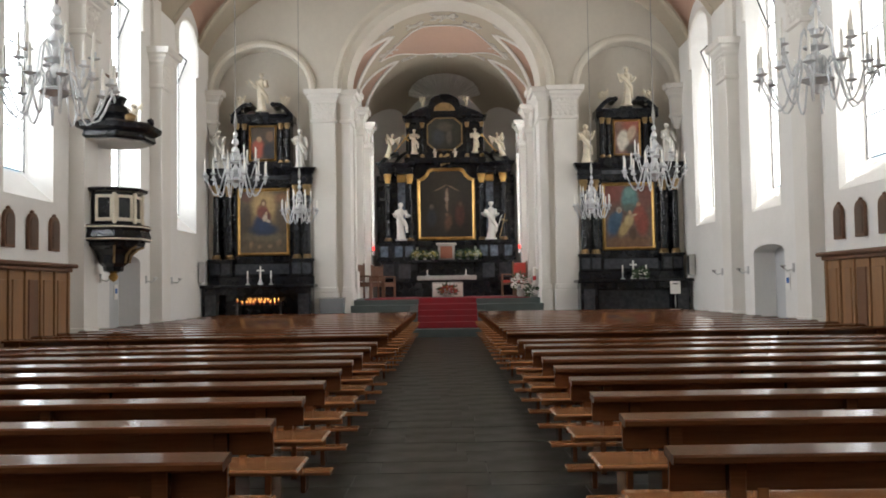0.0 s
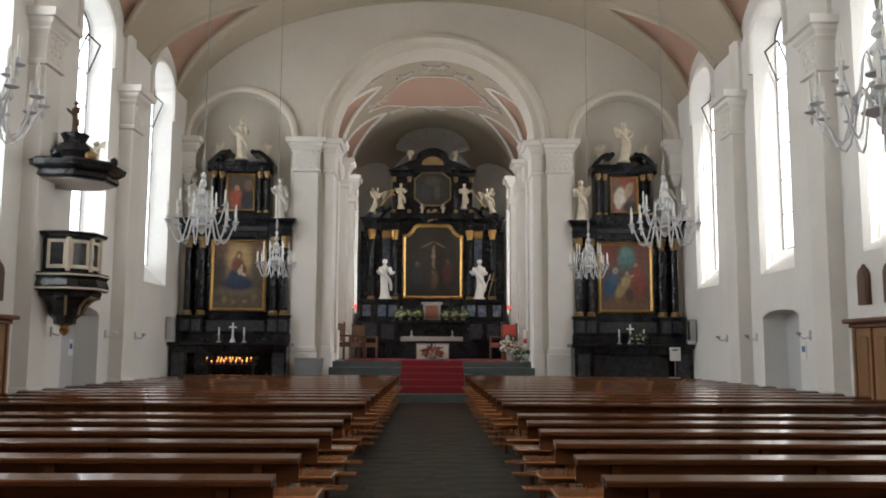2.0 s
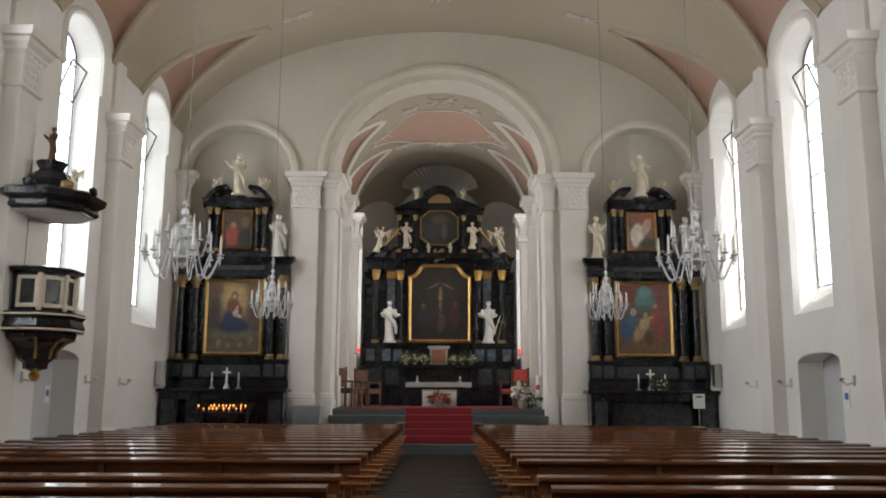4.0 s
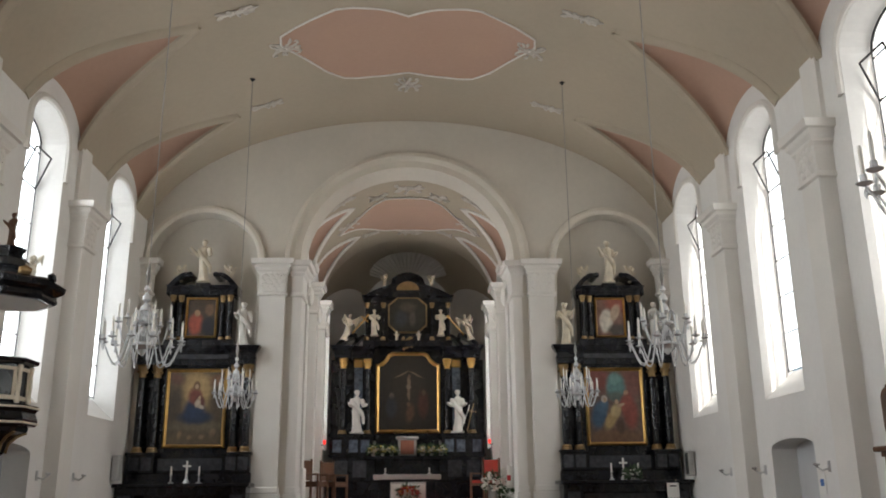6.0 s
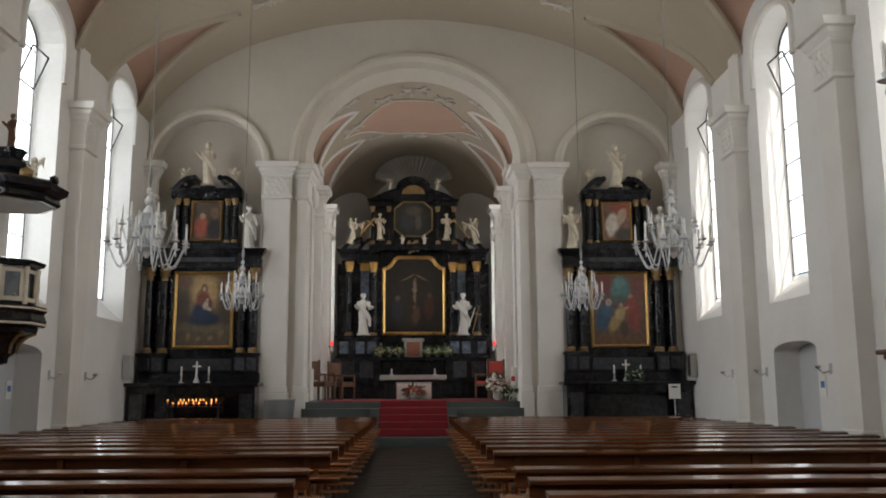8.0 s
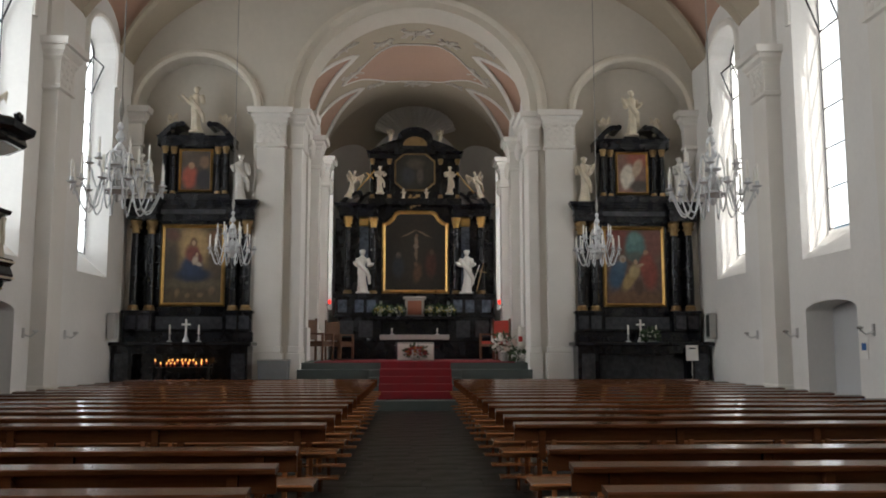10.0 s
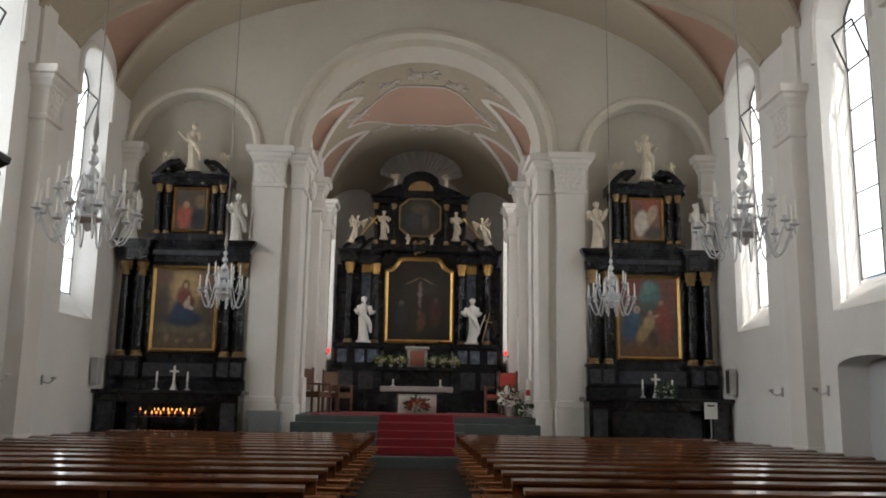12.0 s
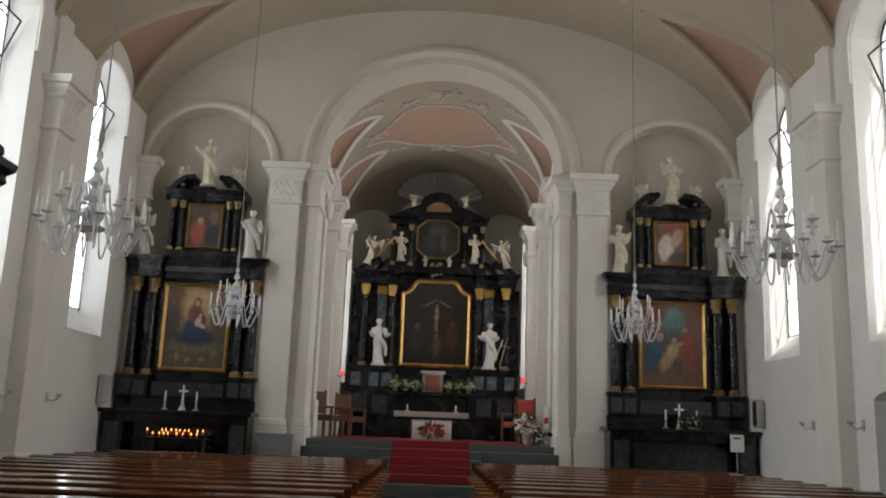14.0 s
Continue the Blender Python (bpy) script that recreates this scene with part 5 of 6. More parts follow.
for k in range(8):
    a = k * 45
    if k in (3, 4, 5):
        continue
    rib = part("rib", tube(bmesh.new(), ((0.26, 0, 1.72), (0.29, 0, 1.85), (0.39, 0, 1.95), (0.5, 0, 2.0)), 0.022, 6), GILTDULL, e, "gilded rib")
    rib.matrix_basis = pose(0, 0, 0, 0, 0, a + 22.5)
    post = part("corner_post", lathe(bmesh.new(), [(0.03, 2.38), (0.04, 2.42), (0.025, 2.5), (0.035, 2.62), (0.025, 2.8), (0.04, 2.88), (0.03, 2.9)], 8, (0.47, 0, 0)), IVORY, e, "pale gilded corner baluster", smooth=True)
    post.matrix_basis = pose(0, 0, 0, 0, 0, a + 22.5)
    frame_bm = bmesh.new()
    for q in ((0.412, 0.432, -0.15, 0.15, 2.42, 2.48), (0.412, 0.432, -0.15, 0.15, 2.82, 2.87), (0.412, 0.432, -0.15, -0.10, 2.481, 2.819), (0.412, 0.432, 0.10, 0.15, 2.481, 2.819)):
        box(frame_bm, *q, 0.004)
    pf = part("panel_frame", frame_bm, IVORY, e, "pale gilded panel frame")
    pf.matrix_basis = pose(0, 0, 0, 0, 0, a)
part("back_panel", boxes((-0.50, -0.40, -0.32, 0.28, 2.4, 3.85, 0.01), (-0.40, -0.37, -0.25, -0.2, 2.98, 3.8), (-0.40, -0.37, -0.05, 0.0, 2.98, 3.8), (-0.40, -0.37, 0.15, 0.2, 2.98, 3.8)), BLACK, e, "black fluted back panel")
part("sounding_board", octa(bmesh.new(), [(0.2, 3.80), (0.66, 3.80), (0.70, 3.84), (0.68, 3.92), (0.78, 3.98), (0.80, 4.06), (0.74, 4.10), (0.4, 4.16)]), BLACK, e, "black octagonal sounding board")
part("crown", octa(bmesh.new(), [(0.42, 4.14), (0.30, 4.24), (0.34, 4.30), (0.26, 4.42), (0.16, 4.48), (0.20, 4.56), (0.22, 4.60), (0.10, 4.63)]), BLACK, e, "carved dark crown of the sounding board")
for k in range(8):
    orn = part("crest", ball(bmesh.new(), (0.64, 0, 4.16), 0.09, 0.7, 1.2, 0.9, 1), GILTDULL if k % 2 else BLACK, e, "carved crest ornament", smooth=True)
    orn.matrix_basis = pose(0, 0, 0, 0, 0, 45 * k)
part("soffit", octa(bmesh.new(), [(0.02, 3.785), (0.58, 3.785), (0.6, 3.795), (0.58, 3.799), (0.02, 3.799)]), STUCCO, e, "pale underside of the sounding board")
statue("statue", 0.5, (-5.74, 13.06, 4.6), OAKDARK, "dark carved figure on top of the pulpit", 91, -30, ((-0.6, 0.5), (0.6, 0.4)))
statue("cherub", 0.34, (-5.32, 12.91, 4.1), IVORY, "pale carved cherub on the sounding board", 93, -20, ((-0.6, 0.5), (0.6, 0.4)), child=True, wings=True)

# ---- confessionals, stations and doors ----
def confessional(s):
    e = thing("confessional", "oak confessional with panelled front and projecting cornice", "confessional", "confessionals along the walls", (s * 5.91, 9.46, 0))
    part("body", boxes((-0.3, 0.3, -1.5, 1.5, 0.1, 1.50, 0.01)), OAK, e)
    part("plinth", boxes((-0.33, 0.33, -1.53, 1.53, 0, 0.10, 0.01)), OAKDARK, e)
    part("cornice", boxes((-0.36, 0.33, -1.56, 1.56, 1.50, 1.56, 0.012), (-0.42, 0.33, -1.62, 1.62, 1.56, 1.62, 0.015)) if s > 0 else boxes((-0.33, 0.36, -1.56, 1.56, 1.50, 1.56, 0.012), (-0.33, 0.42, -1.62, 1.62, 1.56, 1.62, 0.015)), OAKDARK, e)
    for k in range(7):
        y = -1.29 + k * 0.43
        x = -s * 0.31
        part("panel", boxes((x - 0.012, x + 0.012, y - 0.13, y + 0.13, 0.3, 1.38, 0.008)), OAKDARK if k % 3 == 1 else OAK, e, "raised oak panel")
        part("stile", boxes((x - 0.02, x + 0.02, y + 0.185, y + 0.245, 0.1, 1.50, 0.006)), OAK, e)
    part("end_panel", boxes((-0.2, 0.2, 1.5, 1.515, 0.3, 1.38, 0.006)), OAK, e)
    return e


STATION = material("dark_brown_station_relief", (0.10, 0.065, 0.045), 0.6, vary=0.5, scale=14, fine=50, bump=0.6, tint=(0.16, 0.10, 0.07))
for s in (-1, 1):
    confessional(s)
    for y in (11.85, 11.13, 10.42, 8.6, 7.9):
        e = thing("station_plaque", "dark carved station plaque with rounded top on the wall", "plaque", "stations along the walls", (s * (WALL - 0.01), y, 1.80))
        bm = bmesh.new()
        prism(bm, arch(0.15, 0.06, 0.46, 0.15, 10), lambda u, v, d: (-s * d, u, v), 0.0, 0.05)
        ball(bm, (-s * 0.02, 0, 0.62), 0.035, 1, 1.2, 1, 1)
        part("frame", bm, OAKDARK, e)
        bm = bmesh.new()
        prism(bm, arch(0.11, 0.1, 0.44, 0.11, 10), lambda u, v, d: (-s * d, u, v), 0.052, 0.06)
        part("relief", bm, STATION, e, "worn dark relief")
    y = DOOR
    d = part("door_1" if s > 0 else "door_2", boxes((*sorted((s * (WALL + 0.44), s * (WALL + 0.49))), y - 0.80, y + 0.80, 0, 1.94)), DOORGREY)
    structure(d, "plain light grey painted side door in a recess", "door")
    h = part("door_handle", tube(bmesh.new(), ((s * (WALL + 0.43), y - 0.5, 1.0), (s * (WALL + 0.40), y - 0.5, 1.0), (s * (WALL + 0.40), y - 0.38, 1.0)), 0.012, 6), IRON, d)
    box_part = part("wall_block", boxes((*sorted((s * (WALL + 0.499), s * 7.05)), y - 0.85, y + 0.85, 0, 2.3)), PLASTER)
    structure(box_part, "plastered wall behind the side door", "wall")
    n = thing("notice", "small white and blue notice sheet on the wall", "notice", "", (s * (WALL - 0.01), y - 0.97, 1.06) if s > 0 else (-(WALL + 0.43), y + 0.62, 1.06))
    part("sheet", boxes((*sorted((0, -s * 0.008)), -0.1, 0.1, 0, 0.3)), WHITECLOTH, n)
    part("blue_mark", boxes((*sorted((-s * 0.009, -s * 0.011)), -0.06, 0.06, 0.12, 0.22)), material("blue_print", (0.05, 0.16, 0.45), 0.6), n, "blue printed mark")
    # wall brackets with candles
    for yy in (17.75, 16.1, 13.75):
        b = thing("candle_bracket", "small grey metal candle bracket on the wall", "bracket", "candle brackets along the walls", (s * WALL, yy, 1.38))
        part("plate", lathe(bmesh.new(), [(0.035, 0), (0.035, 0.16)], 8), SILVER, b)
        part("bracket_arm", tube(bmesh.new(), ((0, 0, 0.06), (-s * 0.12, 0, 0.02), (-s * 0.2, 0, 0.08)), 0.014, 6), SILVER, b)
        part("cup", lathe(bmesh.new(), [(0.015, 0.08), (0.05, 0.10), (0.05, 0.12), (0.02, 0.13)], 8, (-s * 0.2, 0, 0)), SILVER, b, smooth=True)
    sp = thing("loudspeaker", "slim loudspeaker box on the wall beside the altar", "loudspeaker", "wall loudspeakers", (s * (WALL - 0.1), 19.9, 1.42))
    part("cabinet", boxes((-0.07, 0.07, -0.11, 0.11, 0, 0.52, 0.012)), DOORGREY if s < 0 else STONEGREY, sp)
    part("grille", boxes((*sorted((-s * 0.071, -s * 0.08)), -0.09, 0.09, 0.04, 0.48)), DOORGREY if s < 0 else IRON, sp)

# ---- things before and on the dais ----
t = thing("planter_tub", "grey rectangular planter tub before the pier", "planter", "", (-2.94, 20.3, 0.2))
part("base_block", boxes((-0.24, 0.24, -0.15, 0.15, -0.2, -0.002, 0.008)), STONEGREY, t)
bm = bmesh.new()
prism(bm, [(-0.26, 0), (0.26, 0), (0.32, 0.78), (-0.32, 0.78)], upright, -0.17, 0.17)
part("tub", bm, material("zinc_grey", (0.24, 0.26, 0.28), 0.5, metal=0.3, vary=0.15), t)
part("rim", boxes((-0.335, 0.335, -0.185, 0.185, 0.77, 0.80, 0.008)), STONEGREY, t)

sg = thing("sign_stand", "white notice board on a thin metal stand", "sign", "", (5.76, 20.0, 0.12))
part("pole", tube(bmesh.new(), ((0, 0.02, 0), (0, 0.02, 1.05)), 0.012, 6), SILVER, sg)
part("foot", lathe(bmesh.new(), [(0.16, 0), (0.16, 0.015), (0.02, 0.03)], 14), IRON, sg)
part("board", boxes((-0.13, 0.13, -0.012, 0.008, 0.84, 1.16, 0.006)), WHITECLOTH, sg)
part("print", boxes((-0.07, 0.07, -0.016, -0.013, 1.08, 1.11)), IRON, sg, "unreadable line of dark print")

fa = thing("stone_altar", "pale stone altar block with a white frontal", "altar", "", (0.02, 23.6, DAIS))
part("block", boxes((-0.45, 0.45, -0.3, 0.3, 0.0, 0.44, 0.012)), STONEGREY, fa)
part("frontal", boxes((-0.43, 0.43, -0.312, -0.301, 0.02, 0.40, 0.003)), WHITECLOTH, fa)

LEAF = material("dark_green_leaf", (0.035, 0.075, 0.025), 0.55, vary=0.4, scale=12, random=0.3)


def petal_clump(bm, rng, n, rx, ry, rz, r0, r1):
    for _ in range(n):
        a, b = rng.uniform(0, 2 * math.pi), math.acos(rng.uniform(-0.3, 1))
        k = rng.uniform(0.75, 1.05)
        p = (rx * k * math.sin(b) * math.cos(a), ry * k * math.sin(b) * math.sin(a), rz * k * math.cos(b))
        r = rng.uniform(r0, r1)
        q = bmesh.ops.create_icosphere(bm, subdivisions=1, radius=r)
        tilt = Matrix.Rotation(rng.uniform(0, 3), 3, "X") @ Matrix.Rotation(rng.uniform(0, 3), 3, "Z")
        for v in q["verts"]:
            v.co = tilt @ Vector((v.co.x, v.co.y, v.co.z * 0.55)) + Vector(p)


def leaf_clump(bm, rng, n, rx, ry, rz, size):
    for _ in range(n):
        a, b = rng.uniform(0, 2 * math.pi), math.acos(rng.uniform(-0.6, 1))
        d = Vector((math.sin(b) * math.cos(a), math.sin(b) * math.sin(a), math.cos(b)))
        p = Vector((rx * d.x, ry * d.y, rz * d.z)) * rng.uniform(0.5, 1.0)
        w = d.cross(Vector((rng.uniform(-1, 1), rng.uniform(-1, 1), rng.uniform(-1, 1)))).normalized()
        L = size * rng.uniform(0.7, 1.3)
        v = [bm.verts.new(p + q) for q in (Vector((0, 0, 0)), d * L * 0.5 + w * L * 0.2, d * L, d * L * 0.5 - w * L * 0.2)]
        bm.faces.new(v)


def bouquet(name, at, label, colours, rx, ry, rz, count, seed, pot_mat, pot_h, r0=0.02, r1=0.04):
    rng = random.Random(seed)
    e = thing(name, label, "flowers", "", at)
    part("vase", lathe(bmesh.new(), [(rx * 0.3, 0), (rx * 0.4, pot_h * 0.6), (rx * 0.34, pot_h)], 12), pot_mat, e, smooth=True)
    bm = bmesh.new()
    leaf_clump(bm, rng, 160, rx, ry, rz, 0.10)
    o = part("leaves", bm, LEAF, e, "dark green leaves")
    o.location.z = pot_h + rz * 0.45
    for i, c in enumerate(colours):
        bm = bmesh.new()
        petal_clump(bm, rng, count, rx, ry, rz, r0, r1)
        o = part("blossoms", bm, material("petals_%s_%d" % (name, i), c, 0.6, vary=0.2, scale=20), e)
        o.location.z = pot_h + rz * 0.45
    return e


bouquet("flower_arrangement", (0.02, 23.15, DAIS), "red and yellow flower arrangement before the altar block", ((0.38, 0.03, 0.02), (0.55, 0.22, 0.03), (0.30, 0.02, 0.03)), 0.27, 0.2, 0.18, 34, 5, STONEGREY, 0.10)
bouquet("lily_bouquet", (2.03, 21.9, DAIS), "white lilies and greenery in a tall vase", ((0.82, 0.80, 0.74), (0.75, 0.60, 0.55)), 0.26, 0.2, 0.30, 16, 6, STONEGREY, 0.2, 0.03, 0.07)
bouquet("candle_wreath", (2.36, 21.5, DAIS), "white flowers and greenery round the candle's foot", ((0.82, 0.81, 0.78),), 0.20, 0.18, 0.12, 24, 7, STONEGREY, 0.06)
pc = thing("paschal_candle", "tall white paschal candle on a white stand", "candle", "", (2.38, 21.62, DAIS))
part("stand", lathe(bmesh.new(), [(0.14, 0), (0.14, 0.03), (0.04, 0.08), (0.05, 0.3), (0.09, 0.34)], 14), MARBLEWHITE, pc, smooth=True)
part("candle", lathe(bmesh.new(), [(0.045, 0.34), (0.045, 0.78), (0.01, 0.80)], 14), WAX, pc, "thick white candle", smooth=True)
part("red_band", lathe(bmesh.new(), [(0.047, 0.44), (0.047, 0.56)], 14), material("red_wax", (0.5, 0.03, 0.03), 0.5), pc, "red wax band")

REDSEAT = material("red_upholstery", (0.42, 0.045, 0.03), 0.8, vary=0.15, scale=8, fine=120)


def armchair(at, turn, seat_mat, label, w=0.56):
    e = thing("armchair", label, "chair", "chancel chairs", at)
    h = w / 2
    part("seat", boxes((-h + 0.03, h - 0.03, -0.24, 0.2, 0.40, 0.47, 0.015)), seat_mat, e)
    part("backrest", boxes((-h + 0.03, h - 0.03, 0.2, 0.25, 0.50, 0.98, 0.015)), seat_mat if seat_mat is REDSEAT else OAKDARK, e)
    for x in (-h, h):
        part("armrest", boxes((x - 0.03, x + 0.03, -0.26, 0.25, 0.62, 0.66, 0.01)), OAKDARK, e)
        for y in (-0.23, 0.225):
            part("leg", boxes((x - 0.025, x + 0.025, y - 0.025, y + 0.025, 0, 0.62 if y < 0 else 1.02, 0.006)), OAKDARK, e)
    part("seat_frame", boxes((-h + 0.02, h - 0.02, -0.25, 0.22, 0.34, 0.40, 0.006)), OAKDARK, e)
    e.rotation_euler = (0, 0, radians(turn))
    return e


armchair((-2.3, 23.0, DAIS), 70, OAKDARK, "dark wooden armchair on the chancel platform")
armchair((-1.95, 24.6, DAIS), 60, OAKDARK, "dark wooden armchair beside the high altar")
armchair((1.98, 23.4, DAIS), -50, REDSEAT, "dark wooden armchair with red upholstery")

bouquet("altar_greenery", (4.95, 20.2, 1.35), "small spray of white flowers and leaves on the side altar", ((0.78, 0.76, 0.68),), 0.17, 0.10, 0.14, 12, 40, STONEGREY, 0.05, 0.018, 0.035)

# flowers and candles along the high altar's shelf
for i, x in enumerate((-1.0, -0.72, -0.45, 0.45, 0.72, 1.0)):
    bouquet("altar_flowers", (x, 26.88, ALTAR + 1.02), "small bunch of white and yellow flowers on the altar shelf", ((0.80, 0.78, 0.66), (0.62, 0.50, 0.12)), 0.15, 0.10, 0.15, 30, 20 + i, STONEGREY, 0.08, 0.022, 0.04)
for x in (-0.62, 0.62):
    candlestick((x, 25.9, ALTAR + 0.48), 0.18, "candles on the high altar table")
REDGLOW = glow("red_lamp_glass", (1.0, 0.03, 0.02), 2.0)
for s in (-1, 1):
    l = thing("sanctuary_lamp", "small red glowing sanctuary lamp on a bracket", "lamp", "sanctuary lamps", (s * 2.38, 26.3, 2.46))
    part("glass", lathe(bmesh.new(), [(0.02, 0), (0.04, 0.02), (0.045, 0.09), (0.03, 0.12)], 12), REDGLOW, l, "red glowing glass", smooth=True)
    part("bracket", tube(bmesh.new(), ((0, 0, 0), (s * 0.08, 0.05, -0.03), (s * 0.1, 0.12, 0.0)), 0.012, 6), IRON, l)

# ---- stucco on the vaults ----
def on_vault(x, y, d=0.0):
    z = vault_z(x)
    n = Vector((x * RISE_V / SPAN, 0, (z - CROWN + RISE_V) * SPAN / RISE_V)).normalized()
    return Vector((x, y, z)) - n * d


def vault_patch(points_at, shape, centre, name, label, mat, depth):
    bm = bmesh.new()
    n = 48
    rings = []
    for r in range(1, 9):
        rings.append([bm.verts.new(points_at(centre[0] + shape(2 * math.pi * i / n)[0] * r / 8, centre[1] + shape(2 * math.pi * i / n)[1] * r / 8, depth)) for i in range(n)])
    c = bm.verts.new(points_at(centre[0], centre[1], depth))
    for i in range(n):
        j = (i + 1) % n
        bm.faces.new((c, rings[0][i], rings[0][j]))
        for a, b in zip(rings, rings[1:]):
            bm.faces.new((a[i], b[i], b[j], a[j]))
    ob = part(name, bm, mat, smooth=True)
    structure(ob, label, "ceiling")
    # raised edge
    bm = bmesh.new()
    pts = [points_at(centre[0] + shape(2 * math.pi * i / n)[0], centre[1] + shape(2 * math.pi * i / n)[1], depth + 0.01) for i in range(n + 1)]
    tube(bm, pts, 0.022, 6)
    ob = part("trim", bm, STUCCO, smooth=True)
    structure(ob, "slim stucco edging of the painted ceiling field", "moulding")


FIELD = ((-1.3, -1.45), (-0.45, -1.3), (0.0, -1.05), (0.45, -1.3), (1.3, -1.45), (2.1, -1.0), (2.7, -0.55), (2.25, 0.2), (1.75, 1.1), (1.35, 1.5), (0.5, 1.45), (0.0, 1.3), (-0.5, 1.45), (-1.35, 1.5), (-1.75, 1.1), (-2.25, 0.2), (-2.7, -0.55), (-2.1, -1.0))


def leave(outline, a):
    """Where the ray at this angle leaves an outline."""
    dx, dy = math.cos(a), math.sin(a)
    for (x0, y0), (x1, y1) in zip(outline, outline[1:] + outline[:1]):
        ex, ey = x1 - x0, y1 - y0
        det = ex * dy - ey * dx
        if abs(det) < 1e-9:
            continue
        r, u = (ex * y0 - ey * x0) / det, (dx * y0 - dy * x0) / det
        if r > 0 and -1e-6 <= u <= 1 + 1e-6:
            return (r * dx, r * dy)
    return (0, 0)


def field(a):
    return leave(FIELD, a)


vault_patch(on_vault, field, (0.0, 16.9), "ceiling_field", "salmon painted curved field on the nave vault", SALMON, 0.008)


def cartouche(points_at, x, y, w, h, seed, label="carved grey and cream stucco scroll ornament"):
    """A cluster of leaves and scrolls in relief."""
    rng = random.Random(seed)
    bm = bmesh.new()
    for k in range(4):
        pts = []
        sx, sy = (1 if k % 2 else -1), (1 if k < 2 else -1)
        for i in range(14):
            a = i / 13 * 4.6
            r = 1 - 0.82 * i / 13
            pts.append(points_at(x + sx * w * (0.45 - 0.42 * r * math.cos(a)), y + sy * h * (0.45 - 0.42 * r * math.sin(a + 0.6)), 0.02))
        tube(bm, pts, [0.035 - 0.0015 * i for i in range(14)], 5)
    for k in range(14):
        u, v = rng.uniform(-1, 1), rng.uniform(-1, 1)
        if abs(u) + abs(v) > 1.25:
            continue
        p0, p1 = points_at(x + u * w, y + v * h, 0.015), points_at(x + u * w * 0.55 + rng.uniform(-0.04, 0.04), y + v * h * 0.55, 0.03)
        tube(bm, (p0, (p0 + p1) / 2 + Vector((0.01, 0, 0)), p1), [0.008, 0.04, 0.02], 5)
    ob = part("stucco_ornament", bm, CARVED, smooth=True)
    return tagged(ob, label, "ornament", "ceiling ornaments", "structure")


for x, y, w, h, sd in ((0.0, 14.75, 0.38, 0.6, 1), (0.0, 18.8, 0.34, 0.5, 2), (-2.5, 16.7, 0.42, 0.42, 3), (2.5, 16.7, 0.42, 0.42, 4), (0.0, 13.2, 0.6, 0.22, 5), (-1.0, 13.2, 0.5, 0.1, 6), (1.0, 13.2, 0.5, 0.1, 7)):
    cartouche(on_vault, x, y, w, h, sd)
for s in (-1, 1):
    for i, y in enumerate(WINDOWS[:4]):
        cartouche(on_vault, s * 3.2, y + 0.02, 0.5, 0.16, 30 + i)


def on_chancel(x, y, d=0.0):
    z = cvault(x)
    return Vector((x, y, z - d))


CFIELD = ((-0.62, -1.45), (0.0, -1.38), (0.62, -1.45), (0.95, -1.2), (1.5, -0.4), (2.0, 0.0), (1.5, 0.45), (0.75, 1.55), (0.0, 1.75), (-0.75, 1.55), (-1.5, 0.45), (-2.0, 0.0), (-1.5, -0.4), (-0.95, -1.2))


def cfield(a):
    return leave(CFIELD, a)


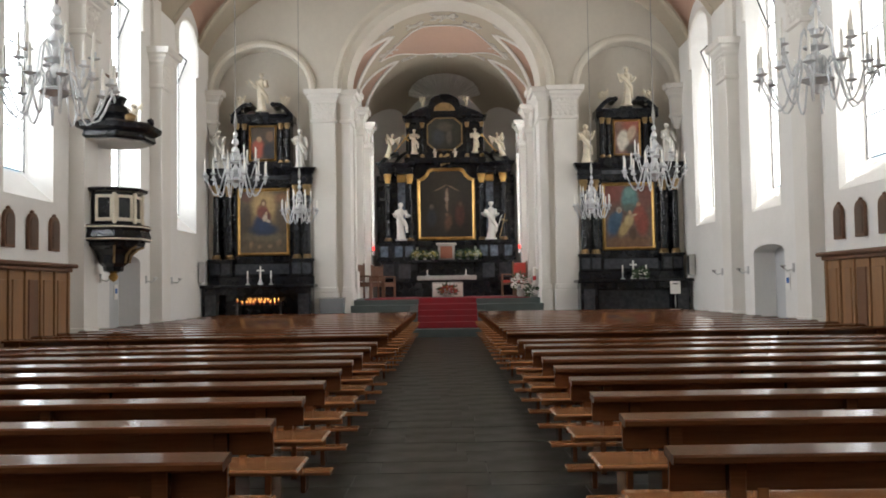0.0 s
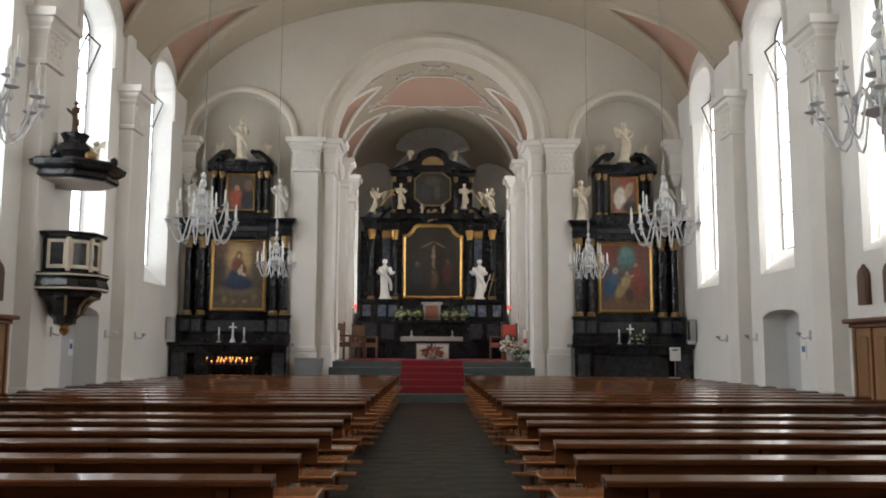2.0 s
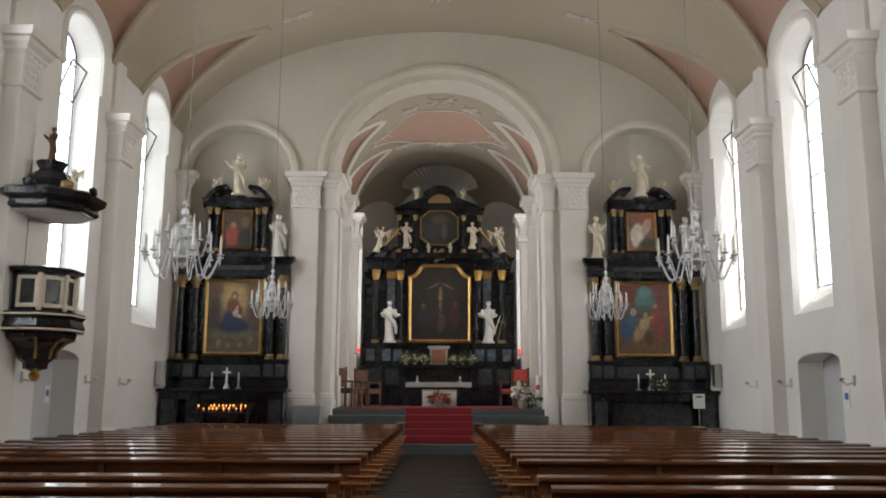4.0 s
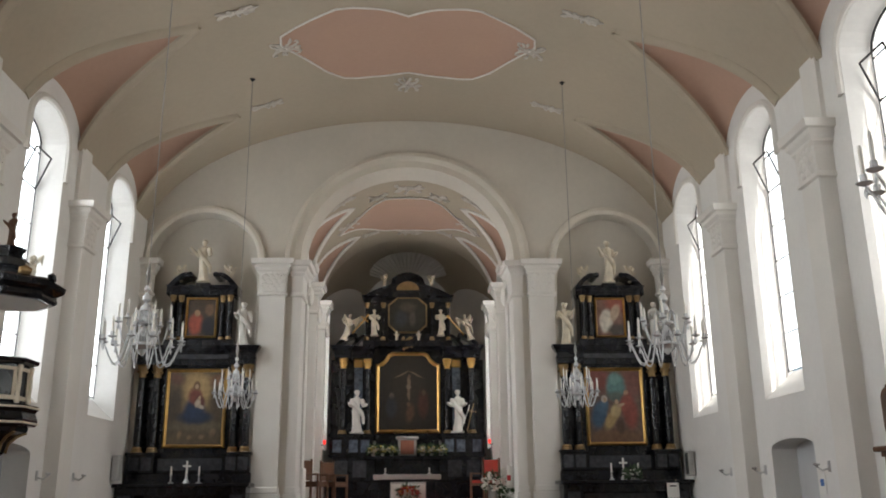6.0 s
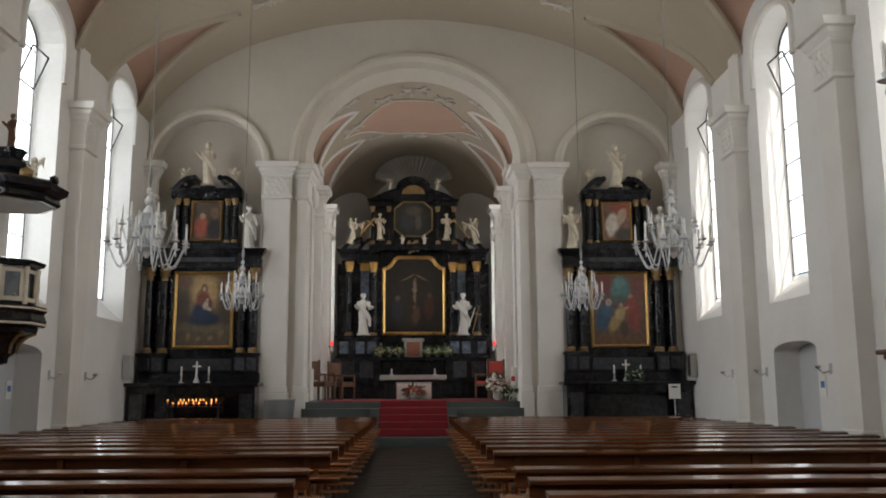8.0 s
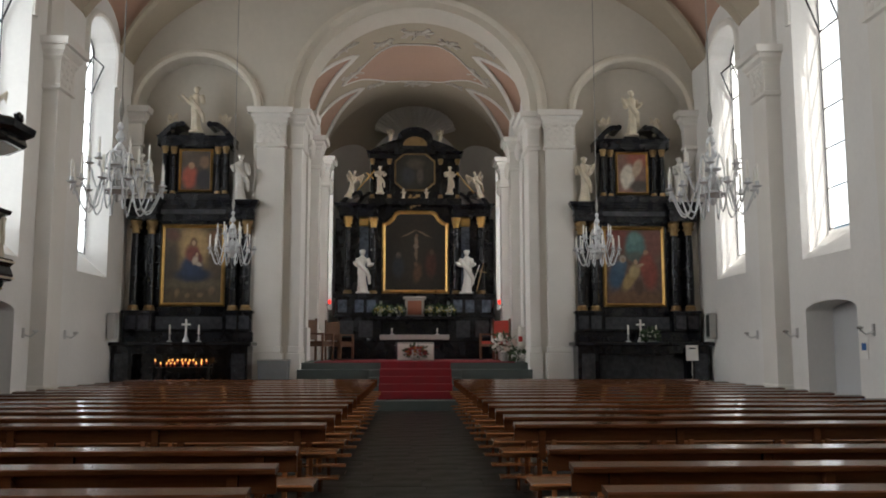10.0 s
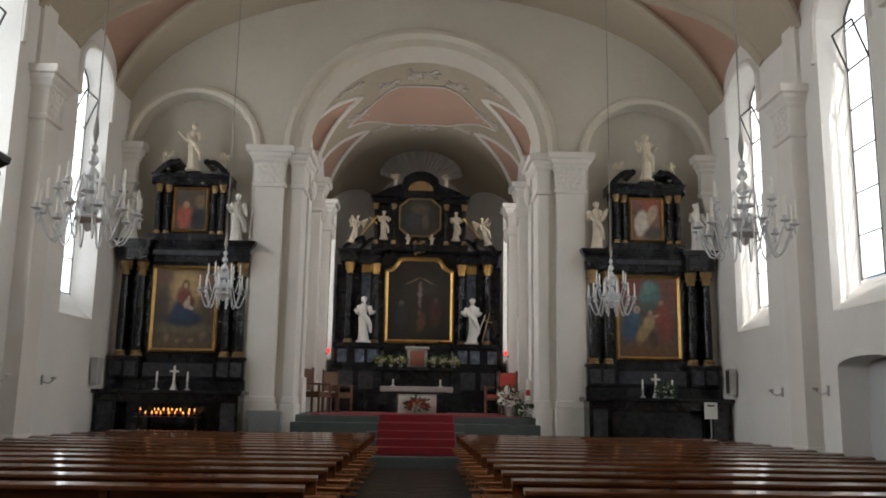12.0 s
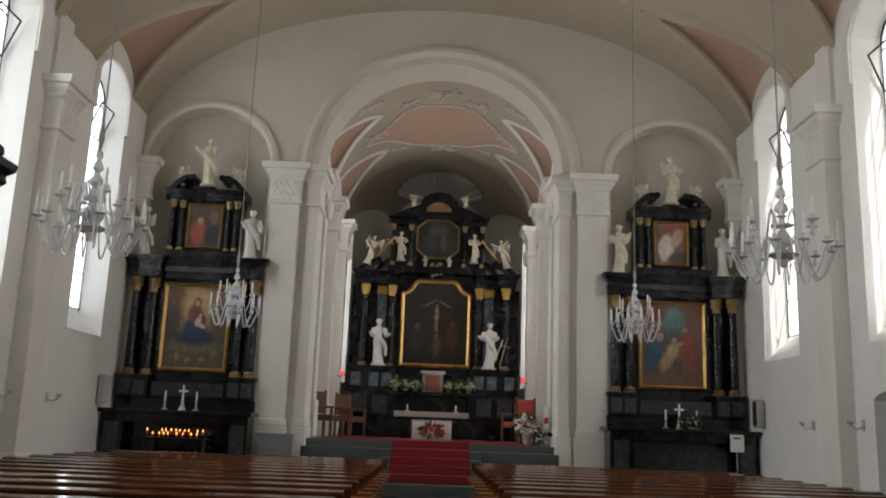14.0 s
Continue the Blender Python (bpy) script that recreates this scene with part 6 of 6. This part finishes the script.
vault_patch(on_chancel, cfield, (0.0, 25.4), "ceiling_field", "salmon painted curved field on the chancel vault", SALMON, 0.03)
for x, y, w, h, sd in ((0.0, 23.25, 0.55, 0.5, 51), (0.0, 27.40, 0.5, 0.4, 52), (-1.72, 25.15, 0.42, 0.5, 53), (1.72, 25.15, 0.42, 0.5, 54), (-0.85, 23.70, 0.35, 0.35, 55), (0.85, 23.70, 0.35, 0.35, 56), (-1.75, 23.00, 0.35, 0.2, 57), (1.75, 23.00, 0.35, 0.2, 58), (-1.15, 26.90, 0.35, 0.25, 59), (1.15, 26.90, 0.35, 0.25, 60)):
    cartouche(on_chancel, x, y, w, h, sd)

# fluted shell over the high altar
bm = bmesh.new()
n = 44
inner_ring, outer_ring = [], []
for i in range(n + 1):
    a = math.pi * i / n
    k = 0.05 if i % 2 else 0.0
    inner_ring.append(bm.verts.new((0.24 * math.cos(a), 29.9 - k * 0.3, 8.05 + 0.15 * math.sin(a))))
    outer_ring.append(bm.verts.new(((1.22 + (0.03 if i % 4 == 1 else 0)) * math.cos(a) * 1.06, 29.4 - k, 8.23 + 0.82 * math.sin(a))))
for i in range(n):
    bm.faces.new((inner_ring[i], inner_ring[i + 1], outer_ring[i + 1], outer_ring[i]))
bmesh.ops.solidify(bm, geom=bm.faces[:], thickness=0.03)
sh = part("shell", bm, STUCCO)
structure(sh, "fluted white stucco shell above the high altar", "ornament")

# ---- slabs of the aisle ----
slab_meshes = {}
rng = random.Random(12)
count = 0
y = 0.2
while y < 19.3:
    d = 0.36
    x = -1.12 - rng.uniform(0, 0.4)
    while x < 1.1 and count < 298:
        w = rng.choice((0.55, 0.7, 0.85))
        key = (w, d)
        m = pose(x + w / 2, y + d / 2, -0.028 + rng.uniform(-0.0015, 0.0015))
        if key not in slab_meshes:
            slab_meshes[key] = part("floor_slab", boxes((-w / 2 + 0.002, w / 2 - 0.002, -d / 2 + 0.002, d / 2 - 0.002, 0, 0.026, 0.002)), SLATE, bpy.data.objects["floor"])
            slab_meshes[key].matrix_basis = m
        else:
            again(slab_meshes[key], "floor_slab", m, bpy.data.objects["floor"])
        x += w
        count += 1
    y += d

# ---- modules to metres ----
to_metres = Matrix.Scale(MODULE, 4)
for ob in list(scene.objects):
    if ob.parent is None and ob.type in ("MESH", "EMPTY"):
        ob.matrix_basis = to_metres @ ob.matrix_basis
    elif ob.type == "LIGHT" and ob.data.type == "AREA":
        ob.location *= MODULE
        ob.data.size *= MODULE
        ob.data.size_y *= MODULE
